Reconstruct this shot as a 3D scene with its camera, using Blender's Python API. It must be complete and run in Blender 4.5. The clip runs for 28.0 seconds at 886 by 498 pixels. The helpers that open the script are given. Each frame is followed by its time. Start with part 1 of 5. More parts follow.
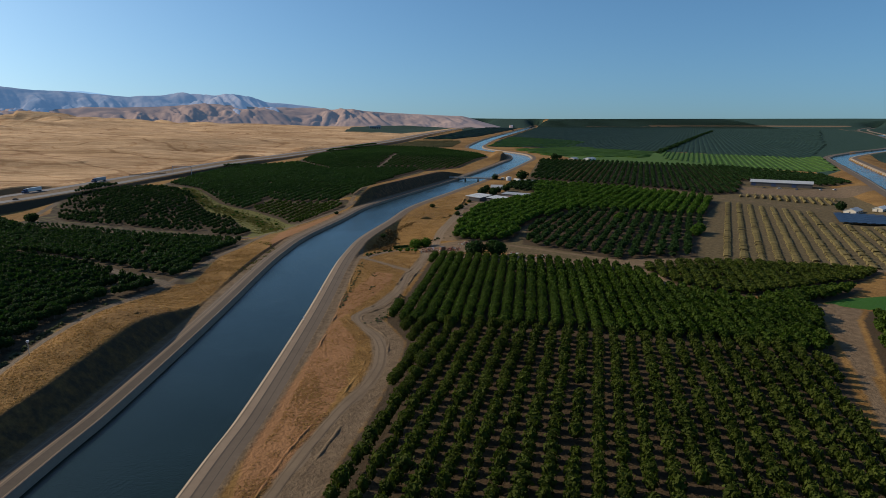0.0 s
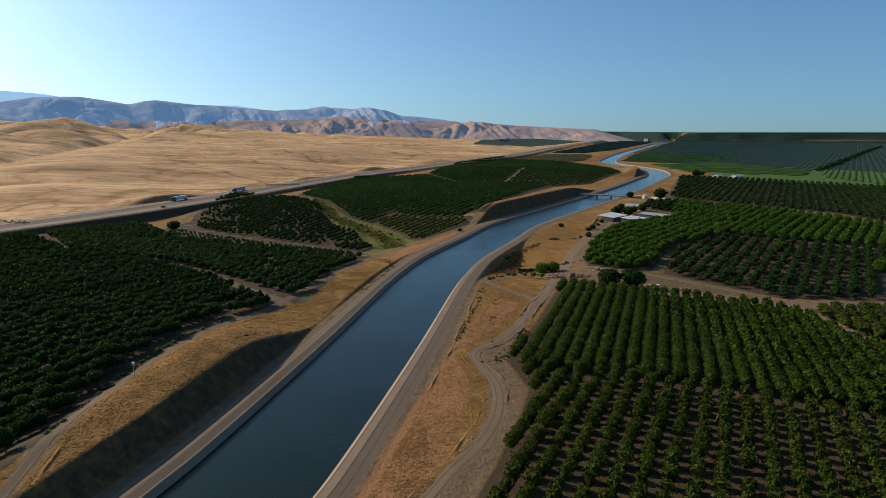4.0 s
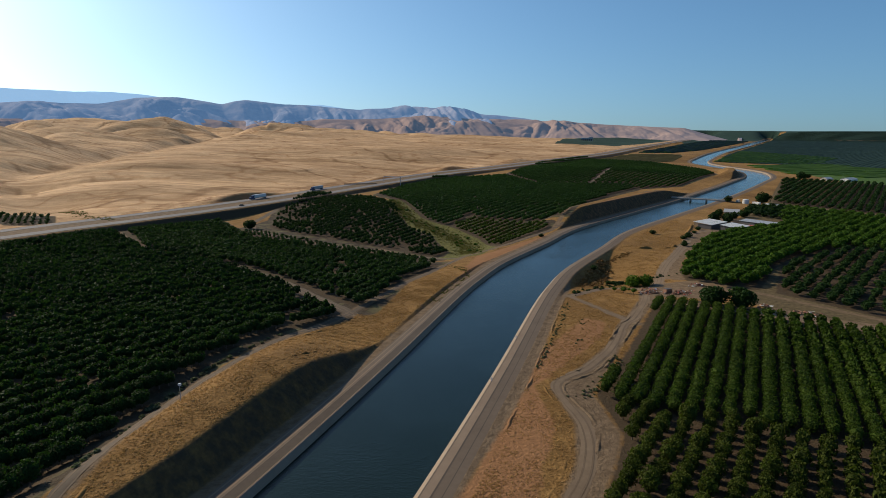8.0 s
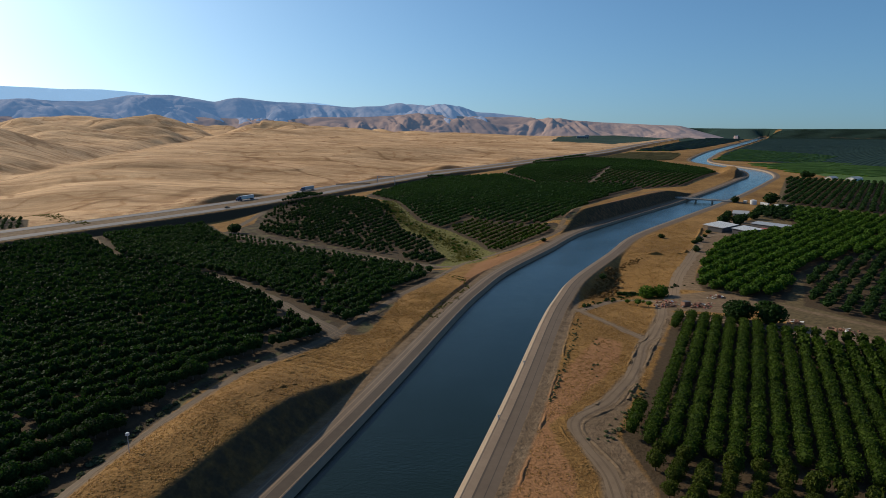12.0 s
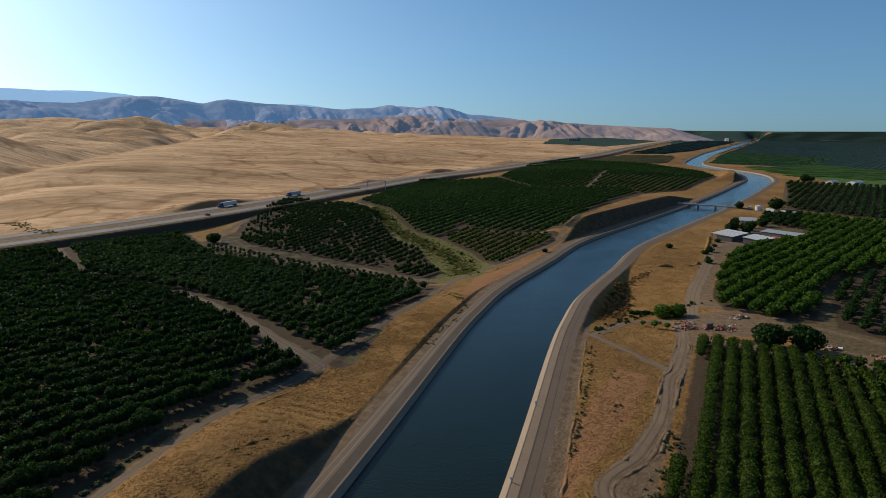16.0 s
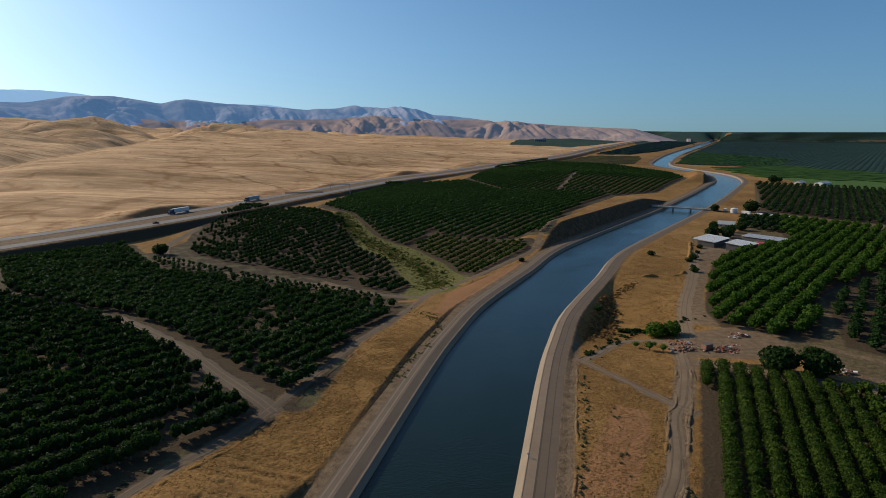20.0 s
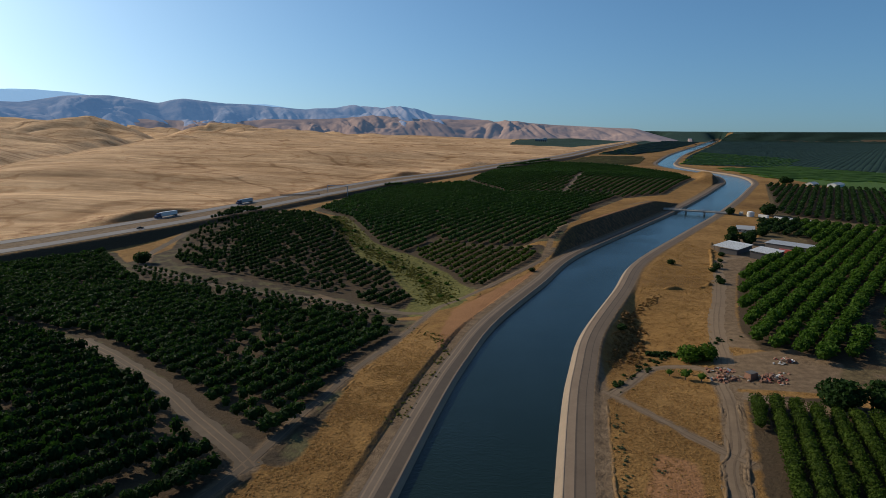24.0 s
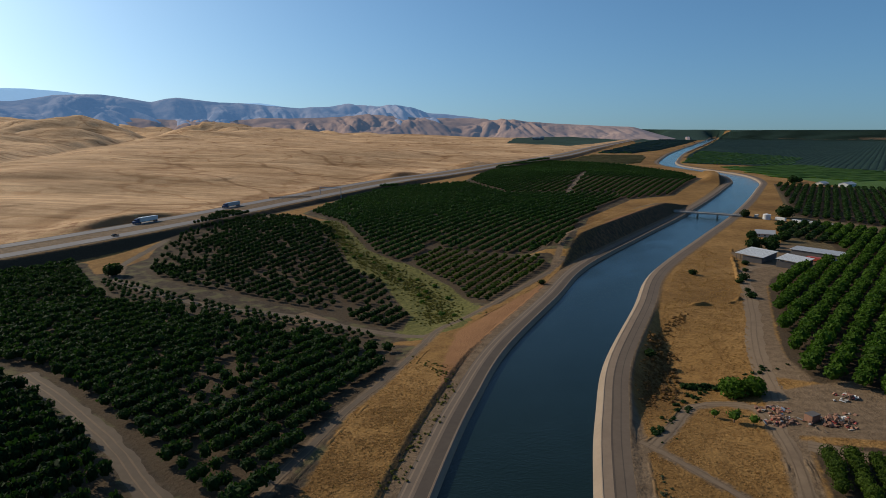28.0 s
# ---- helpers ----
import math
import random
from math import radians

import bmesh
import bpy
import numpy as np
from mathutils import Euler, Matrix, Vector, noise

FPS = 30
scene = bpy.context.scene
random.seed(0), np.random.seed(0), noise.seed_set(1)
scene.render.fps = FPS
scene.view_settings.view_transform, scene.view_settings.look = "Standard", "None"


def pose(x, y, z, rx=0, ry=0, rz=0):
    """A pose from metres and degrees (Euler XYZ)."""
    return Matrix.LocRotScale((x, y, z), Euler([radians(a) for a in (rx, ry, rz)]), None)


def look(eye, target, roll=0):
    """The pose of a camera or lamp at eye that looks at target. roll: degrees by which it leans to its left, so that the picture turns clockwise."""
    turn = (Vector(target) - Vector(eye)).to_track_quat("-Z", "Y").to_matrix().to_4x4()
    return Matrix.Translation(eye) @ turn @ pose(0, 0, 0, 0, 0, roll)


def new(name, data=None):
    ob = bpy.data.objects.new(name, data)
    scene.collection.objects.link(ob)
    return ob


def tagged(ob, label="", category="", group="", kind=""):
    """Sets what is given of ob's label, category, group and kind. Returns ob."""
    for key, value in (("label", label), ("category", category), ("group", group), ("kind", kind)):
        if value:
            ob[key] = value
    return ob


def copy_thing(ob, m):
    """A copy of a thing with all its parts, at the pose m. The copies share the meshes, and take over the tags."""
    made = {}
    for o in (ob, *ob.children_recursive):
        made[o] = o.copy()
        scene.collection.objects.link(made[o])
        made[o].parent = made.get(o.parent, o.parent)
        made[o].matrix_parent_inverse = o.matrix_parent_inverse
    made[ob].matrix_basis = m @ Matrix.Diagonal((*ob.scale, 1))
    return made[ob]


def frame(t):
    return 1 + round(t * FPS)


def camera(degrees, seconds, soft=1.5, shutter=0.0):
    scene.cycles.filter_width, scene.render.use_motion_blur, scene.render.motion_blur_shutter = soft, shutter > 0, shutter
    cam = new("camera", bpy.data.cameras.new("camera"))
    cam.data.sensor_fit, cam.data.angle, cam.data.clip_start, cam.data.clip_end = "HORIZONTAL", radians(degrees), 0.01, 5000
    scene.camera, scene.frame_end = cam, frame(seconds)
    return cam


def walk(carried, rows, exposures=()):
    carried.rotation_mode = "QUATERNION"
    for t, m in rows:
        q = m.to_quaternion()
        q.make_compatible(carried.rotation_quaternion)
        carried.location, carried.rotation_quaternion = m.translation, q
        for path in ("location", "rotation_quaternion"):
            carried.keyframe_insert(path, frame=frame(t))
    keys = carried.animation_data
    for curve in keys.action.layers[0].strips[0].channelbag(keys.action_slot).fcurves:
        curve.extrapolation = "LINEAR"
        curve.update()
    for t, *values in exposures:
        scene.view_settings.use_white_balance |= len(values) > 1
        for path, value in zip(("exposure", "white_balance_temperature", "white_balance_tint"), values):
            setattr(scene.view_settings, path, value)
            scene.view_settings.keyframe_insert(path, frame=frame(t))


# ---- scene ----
cam = camera(70.08, 28.0, 0.65)
# seconds, x, y, z, turn to the right, tilt down, lean (degrees)
ROWS = [
    (0, -8.01, -51.25, 75.7, 18.6, 11.9, 0.1), (1, -6.32, -44.61, 75.89, 18.6, 11.79, 0.08), (1.5, -5.49, -41.32, 75.98, 18.6, 11.71, 0.05),
    (1.7, -5.16, -40.01, 76.02, 18.6, 11.42, 0.03), (1.9, -4.84, -38.71, 76.05, 18.6, 11.06, 0.02), (2, -4.68, -38.05, 76.06, 18.6, 11.02, 0.02),
    (2.5, -3.91, -34.83, 76.13, 18.6, 10.94, 0.02), (3, -3.17, -31.65, 76.18, 18.6, 10.9, 0.01), (3.2, -2.89, -30.39, 76.19, 18.6, 10.89, 0),
    (3.3, -2.75, -29.76, 76.2, 18.46, 10.88, 0), (3.4, -2.61, -29.14, 76.21, 17.6, 10.87, 0), (3.5, -2.48, -28.52, 76.21, 16.4, 10.86, 0),
    (3.6, -2.35, -27.89, 76.21, 15.05, 10.84, 0), (3.7, -2.22, -27.28, 76.22, 13.4, 10.82, 0), (3.8, -2.09, -26.66, 76.22, 11.5, 10.8, 0),
    (3.9, -1.97, -26.04, 76.22, 9.35, 10.78, 0), (4, -1.84, -25.42, 76.22, 7.15, 10.77, 0), (4.1, -1.73, -24.81, 76.22, 5.05, 10.75, 0),
    (4.2, -1.61, -24.19, 76.22, 3.3, 10.74, 0), (4.3, -1.5, -23.58, 76.22, 2.0, 10.74, 0), (4.4, -1.38, -22.96, 76.22, 1.2, 10.74, 0),
    (4.5, -1.28, -22.35, 76.22, 0.88, 10.75, 0), (5.5, -0.39, -16.19, 76.18, 0.2, 10.76, 0), (6.5, 0.08, -9.88, 76.12, -0.02, 10.78, 0),
    (7, 0.14, -6.64, 76.08, -0.02, 10.84, 0), (8, 0, 0, 76, 0, 10.88, 0), (9, -0.32, 6.7, 75.94, 0, 10.89, 0), (10, -0.61, 13.32, 75.93, 0, 10.94, 0),
    (11, -0.82, 19.86, 75.96, 0.18, 10.99, 0.02), (12, -1.08, 26.43, 76.03, 0.47, 11.07, 0.02), (12.5, -1.25, 29.77, 76.08, 0.53, 11.04, 0),
    (13.5, -1.75, 36.61, 76.19, 0.53, 11.01, 0), (14.5, -2.32, 43.64, 76.29, 0.53, 10.98, -0.03), (15, -2.58, 47.21, 76.33, 0.53, 10.96, -0.05),
    (15.5, -2.82, 50.82, 76.36, 0.65, 10.92, -0.05), (16, -3.02, 54.45, 76.38, 1.33, 10.88, -0.04), (16.5, -3.19, 58.09, 76.4, 2.36, 10.88, -0.03),
    (17, -3.33, 61.73, 76.41, 3.6, 10.88, -0.02), (17.5, -3.46, 65.35, 76.41, 3.74, 10.88, -0.02), (18, -3.57, 68.96, 76.42, 3.93, 10.86, -0.02),
    (19, -3.76, 76.08, 76.44, 4.24, 10.83, -0.02), (20, -3.92, 83.11, 76.44, 4.42, 10.82, -0.04), (21, -4.07, 90.06, 76.39, 4.58, 10.82, -0.04),
    (22.5, -4.27, 100.47, 76.22, 4.55, 10.82, -0.07), (23.5, -4.37, 107.56, 76.07, 4.53, 10.83, -0.08), (24.5, -4.41, 114.9, 75.95, 4.48, 10.85, -0.05),
    (25.5, -4.38, 122.57, 75.87, 4.46, 10.88, 0), (26.5, -4.29, 130.51, 75.83, 4.46, 10.91, 0.03), (27, -4.22, 134.54, 75.82, 4.6, 10.92, 0.04),
    (27.5, -4.16, 138.6, 75.82, 4.8, 10.94, 0.06), (28, -4.09, 142.68, 75.81, 4.86, 10.95, 0.08)]
walk(cam, [(t, pose(x, y, z, 90 - p, 0, -h) @ pose(0, 0, 0, 0, 0, -r)) for t, x, y, z, h, p, r in ROWS], [(0, 0.0, 5320, 10), (1, 0.13, 5440, 10), (2, 0.2, 5480, 10), (4, 0.17, 5460, 10), (10, 0.03, 5360, 10), (28, -0.13, 5300, 10)])

# ---- sky and sun ----
SUN_AZ, SUN_EL = -54.0, 29.0          # degrees from the y axis to the right, degrees above the ground
world = bpy.data.worlds.new("sky")
scene.world = world
world.use_nodes = True
wn = world.node_tree
sky = wn.nodes.new("ShaderNodeTexSky")
sky.sky_type, sky.sun_disc = "NISHITA", False
sky.sun_elevation, sky.sun_rotation = radians(SUN_EL), radians(SUN_AZ)
sky.altitude, sky.air_density, sky.dust_density, sky.ozone_density = 60, 0.8, 1.75, 5.0
wn.nodes["Background"].inputs[1].default_value = 0.112
ways, lifted = wn.nodes.new("ShaderNodeTexCoord"), wn.nodes.new("ShaderNodeMapping")      # hazy valley air: the horizon keeps the blue of the sky just above
lifted.inputs["Location"].default_value, lifted.inputs["Scale"].default_value = (0, 0, 0.055), (1, 1, 0.95)
wn.links.new(ways.outputs["Generated"], lifted.inputs["Vector"])
wn.links.new(lifted.outputs["Vector"], sky.inputs["Vector"])
tint = wn.nodes.new("ShaderNodeMix")
tint.data_type, tint.blend_type = "RGBA", "MULTIPLY"
tint.inputs[0].default_value, tint.inputs[7].default_value = 1.0, (1.03, 1.07, 0.875, 1)     # clear dry air, slightly blue
wn.links.new(sky.outputs[0], tint.inputs[6])
wn.links.new(tint.outputs[2], wn.nodes["Background"].inputs[0])
sun_data = bpy.data.lights.new("sun", "SUN")
sun_data.energy, sun_data.angle, sun_data.color = 4.8, radians(0.53), (1.0, 0.75, 0.45)
sun = new("sun", sun_data)
sun_way = Vector((math.sin(radians(SUN_AZ)) * math.cos(radians(SUN_EL)), math.cos(radians(SUN_AZ)) * math.cos(radians(SUN_EL)), math.sin(radians(SUN_EL))))
sun.matrix_basis = look(sun_way * 500, (0, 0, 0))

# ---- numbers of the land ----
rng = np.random.default_rng(7)
LAT = rng.random((256, 256)) * 2 - 1


def wave(x, y, size, seed=0):
    """Smooth random relief, about -1 to 1, with bumps of that size."""
    u, v = x / size + seed * 17.3, y / size + seed * 9.7
    i, j = np.floor(u).astype(int), np.floor(v).astype(int)
    a, b = u - i, v - j
    a, b = a * a * (3 - 2 * a), b * b * (3 - 2 * b)
    g = lambda p, q: LAT[p % 256, q % 256]
    return (g(i, j) * (1 - a) + g(i + 1, j) * a) * (1 - b) + (g(i, j + 1) * (1 - a) + g(i + 1, j + 1) * a) * b


def step(a, b, x):
    t = np.clip((x - a) / (b - a), 0, 1)
    return t * t * (3 - 2 * t)


def smooth_line(points, gap):
    """Points along a Catmull-Rom curve through the given ones, about gap metres apart."""
    p = np.array(points, float)
    p = np.vstack([2 * p[0] - p[1], p, 2 * p[-1] - p[-2]])
    out = []
    for k in range(1, len(p) - 2):
        n = max(2, int(np.hypot(*(p[k + 1] - p[k])) / gap))
        t = np.linspace(0, 1, n, endpoint=False)[:, None]
        out.append(0.5 * (2 * p[k] + (p[k + 1] - p[k - 1]) * t + (2 * p[k - 1] - 5 * p[k] + 4 * p[k + 1] - p[k + 2]) * t ** 2
                          + (3 * p[k] - p[k - 1] - 3 * p[k + 1] + p[k + 2]) * t ** 3))
    return np.vstack([*out, p[-2:-1]])


def along(line):
    """Unit tangents and left normals of a line, and the length to each point."""
    d = np.gradient(line, axis=0)
    d /= np.hypot(d[:, 0], d[:, 1])[:, None]
    s = np.r_[0, np.cumsum(np.hypot(*np.diff(line, axis=0).T))]
    return d, np.stack([-d[:, 1], d[:, 0]], 1), s


def offset_from(line, x, y):
    """Signed distance to a line, left of it positive, and the number of its nearest point."""
    q = np.stack([np.ravel(x), np.ravel(y)], 1)
    d, n, s = along(line)
    off, near = np.empty(len(q)), np.empty(len(q), int)
    some = np.arange(0, len(line), 14)
    for k in range(0, len(q), 4000):
        c = q[k:k + 4000]
        dist = ((c[:, None, :] - line[some][None]) ** 2).sum(2)
        j = some[dist.argmin(1)]
        close = np.where(dist.min(1) < 150 ** 2)[0]
        if len(close):
            span = line[max(j[close].min() - 15, 0):j[close].max() + 16]
            j[close] = ((c[close][:, None, :] - span[None]) ** 2).sum(2).argmin(1) + max(j[close].min() - 15, 0)
        v = c - line[j]
        side = (v * n[j]).sum(1)
        far = np.hypot(v[:, 0], v[:, 1])
        off[k:k + 4000], near[k:k + 4000] = np.where(far > 60, np.sign(side) * far, side), j
    return off.reshape(np.shape(x)), near.reshape(np.shape(x))


def inside(poly, x, y):
    """Signed distance to a polygon's edge, inside negative."""
    p = np.array(poly, float)
    best, odd = np.full(np.shape(x), 1e9), np.zeros(np.shape(x), bool)
    for a, b in zip(p, np.roll(p, -1, 0)):
        e = b - a
        t = np.clip(((x - a[0]) * e[0] + (y - a[1]) * e[1]) / (e @ e), 0, 1)
        best = np.minimum(best, np.hypot(x - a[0] - t * e[0], y - a[1] - t * e[1]))
        odd ^= ((a[1] > y) != (b[1] > y)) & (x < (b[0] - a[0]) * (y - a[1]) / (b[1] - a[1] + 1e-12) + a[0])
    return np.where(odd, -best, best)


def near_line(points, half, x, y):
    """Distance to the edge of a strip along a line, inside negative."""
    best = np.full(np.shape(x), 1e9)
    p = np.array(points, float)
    for a, b in zip(p[:-1], p[1:]):
        e = b - a
        t = np.clip(((x - a[0]) * e[0] + (y - a[1]) * e[1]) / (e @ e), 0, 1)
        best = np.minimum(best, np.hypot(x - a[0] - t * e[0], y - a[1] - t * e[1]))
    return best - half


CANAL = smooth_line([(-330, -700), (-160, -270), (-90, -62), (-38, 80), (-24, 117), (0, 191), (23, 267), (35, 302), (51, 341), (84, 401), (119, 465), (188, 556),
                     (267, 658), (357, 783), (432, 893), (480, 966), (518, 1052), (534, 1127), (536, 1222), (546, 1340), (585, 1450), (640, 1560),
                     (690, 1660), (865, 1985), (1325, 2780), (1760, 3540), (2150, 4220)], 4)
HIGHWAY = smooth_line([(-560, -300), (-420, 140), (-345, 290), (-275, 415), (-245, 462), (-203, 530), (-150, 630), (-100, 735), (-2, 925), (70, 1030),
                       (212, 1280), (405, 1610), (640, 2110), (989, 2806), (1640, 4060), (1800, 4360)], 8)
CANAL2 = smooth_line([(-100, -400), (300, 60), (560, 330), (700, 470), (945, 722), (1030, 800), (1180, 880), (1550, 1060), (2072, 1480), (2980, 2300), (3700, 2800)], 10)
WATER, LIP, ROAD_Z = 16.0, 16.7, 1.8


def rise(x, y, cx, cy, rx, ry, h):
    return h * np.exp(-((x - cx) / rx) ** 2 - ((y - cy) / ry) ** 2)


VALLEY = smooth_line([(-250, 440), (-340, 545), (-440, 650), (-540, 820), (-600, 1020), (-690, 1400), (-800, 1850), (-860, 2400), (-1000, 3600)], 5)


def billow(a, b, size, seed, sharp=0.03):
    """Round backs with creases between them, about 0 to 1."""
    return np.sqrt(wave(a, b, size, seed) ** 2 + sharp ** 2) - sharp


def hills_at(x, y, u):
    """Relief of the grass hills at u metres beyond the highway: a long sloping shelf, a dry valley, and rounded domes
    behind. The far rim is lifted to fit the camera's horizon.
    """
    far, _ = offset_from(VALLEY, x, y)
    north = step(1500, 2700, y) * step(-300, 350, x)            # the shelf runs out on to the plain
    shelf = (27 * (1 - np.exp(-u / 420)) + 0.0125 * u) * (1 - 0.62 * north) * (1 - 0.45 * step(-170, 40, far))
    w1, w2 = wave(x, y, 520, 5), wave(x, y, 450, 6)
    p, q = x * 0.97 + y * 0.26, y * 0.97 - x * 0.26              # swells of the shelf run across the slope
    p, q = p + 60 * w1, q + 55 * w2
    soft = step(15, 200, u)
    z = shelf + soft * (14 * (billow(p * 0.38, q, 190, 12, 0.04) - 0.3) + 5.5 * (billow(p * 0.3, q, 75, 9, 0.05) - 0.3) + 1.2 * (billow(p * 0.25, q, 27, 8, 0.06) - 0.3))
    z -= 11 * np.exp(-(far / 48) ** 2) * step(20, 160, u)
    a, b = x * 0.80 + y * 0.60, y * 0.80 - x * 0.60               # spurs of the domes point towards the valley
    a, b = a + 95 * w1 + 30 * wave(x, y, 140, 21), b + 95 * w2 + 30 * wave(x, y, 140, 22)
    dome = 0.85 * billow(a, b * 0.7, 400, 1, 0.05) + 0.55 * billow(a, b * 0.6, 210, 4, 0.05) + 0.16 * billow(a, b * 0.6, 95, 2, 0.06)
    tall = step(0, 300, far) * (0.55 + 0.3 * step(250, 1500, far)) * step(60, 420, u)
    tall = np.maximum(tall, 0.5 * step(900, 1700, u) * (1 - north))
    z += tall * 150 * (dome - 0.26) - 13 * step(650, 1050, u) * step(60, -60, far) * (1 - north)
    knoll = np.zeros_like(z)
    for cx, cy, h in ((-198, 612, 7.5), (-68, 836, 7.5), (10, 1004, 9), (146, 1258, 9)):      # knolls that the highway cuts
        knoll += h * np.exp(-(((x - cx) * 0.88 - (y - cy) * 0.47) / 22) ** 2 - (((x - cx) * 0.47 + (y - cy) * 0.88) / 62) ** 2)
    r = np.hypot(x, y)
    return z * step(0, 40, u) + knoll + 52 * step(4150, 4950, r) * (1 - step(0, 900, u) * 0.9)


def lie(x, y):
    """Height of the natural land, before canal and highway were cut into it, its far rim raised to fit the camera's
    horizon.
    """
    d, near = offset_from(CANAL, x, y)
    e, _ = offset_from(HIGHWAY, x, y)
    left = step(5, 60, d)
    z = 1.6 - 1.2 * step(27, 60, -d) - 3.0 * step(60, 700, -d) - 6.2 * rise(x, y, 82, 336, 32, 42, 1)
    rest = 6.0 * step(-420, -20, e) - 4.5 * rise(x, y, -60, 420, 120, 75, 1) - 3.5 * rise(x, y, 0, 480, 60, 100, 1)
    rest += 5 * rise(x, y, -80, 170, 120, 110, 1) + 3 * rise(x, y, 60, 660, 110, 110, 1) + 9 * rise(x, y, 260, 980, 150, 130, 1)
    rest += 0.5 * wave(x, y, 60, 3) - 4 * rise(x, y, -150, 505, 70, 60, 1)
    by = CANAL[near][..., 1]
    rest = 2.2 + (rest - 2.2) * (1 - 0.9 * step(175, 215, by) * step(470, 430, by) * (1 - step(28, 62, d)))
    z = z * (1 - left) + rest * left
    return z + hills_at(x, y, np.maximum(e - 26, 0)), d, near, e


def bank(y):
    """Height of the spoil bank along the canal's left shore."""
    return 5.4 * step(208, 155, y) + 0.8 * step(200, 260, y) * step(360, 310, y) + 9.5 * step(440, 500, y) * step(720, 640, y) + 8 * step(900, 960, y) * step(1130, 1060, y)


def land(x, y, cover=True):
    """Height of the finished ground; cover=False lowers it under the canal's banks and the highway."""
    x, y = np.asarray(x, float), np.asarray(y, float)
    z, d, near, e = lie(x, y)
    by = CANAL[near][..., 1]
    a = np.abs(d)
    free = z + np.where(d > 0, bank(by) * (1 - step(42, 60, d)), 0)
    up = np.maximum(a - np.where(d > 0, 26.6, 25.0), 0)
    zc = np.clip(free, ROAD_Z - 0.7 * up, ROAD_Z + np.where(d > 0, 1.1, 0.8) * up)
    zc = np.where(a < LIP, -3.5, zc)
    road = 8.6 + 2.5 * step(560, 1000, y)
    w = np.maximum(np.abs(e) - 24, 0)
    zh = np.clip(zc, road - 0.72 * w, road + 0.7 * w)
    zh = np.where(np.abs(e) < 140, zh, zc)
    d2, _ = offset_from(CANAL2, x, y)
    zh = np.where(np.abs(d2) < 60, zh + (2.5 - zh) * step(60, 30, np.abs(d2)), zh)
    zh = np.where(np.abs(d2) < 14, -2.0, zh)
    if not cover:
        zh = np.where(a < 42, zh - 1.3, zh)
    return zh


# fields: outlines on the plan
_, across, _ = along(CANAL)
SHORE = [(float(x), float(y)) for x, y in (CANAL - across * 36)[(CANAL[:, 1] > 1440) & (CANAL[:, 1] < 4200)][::12]]


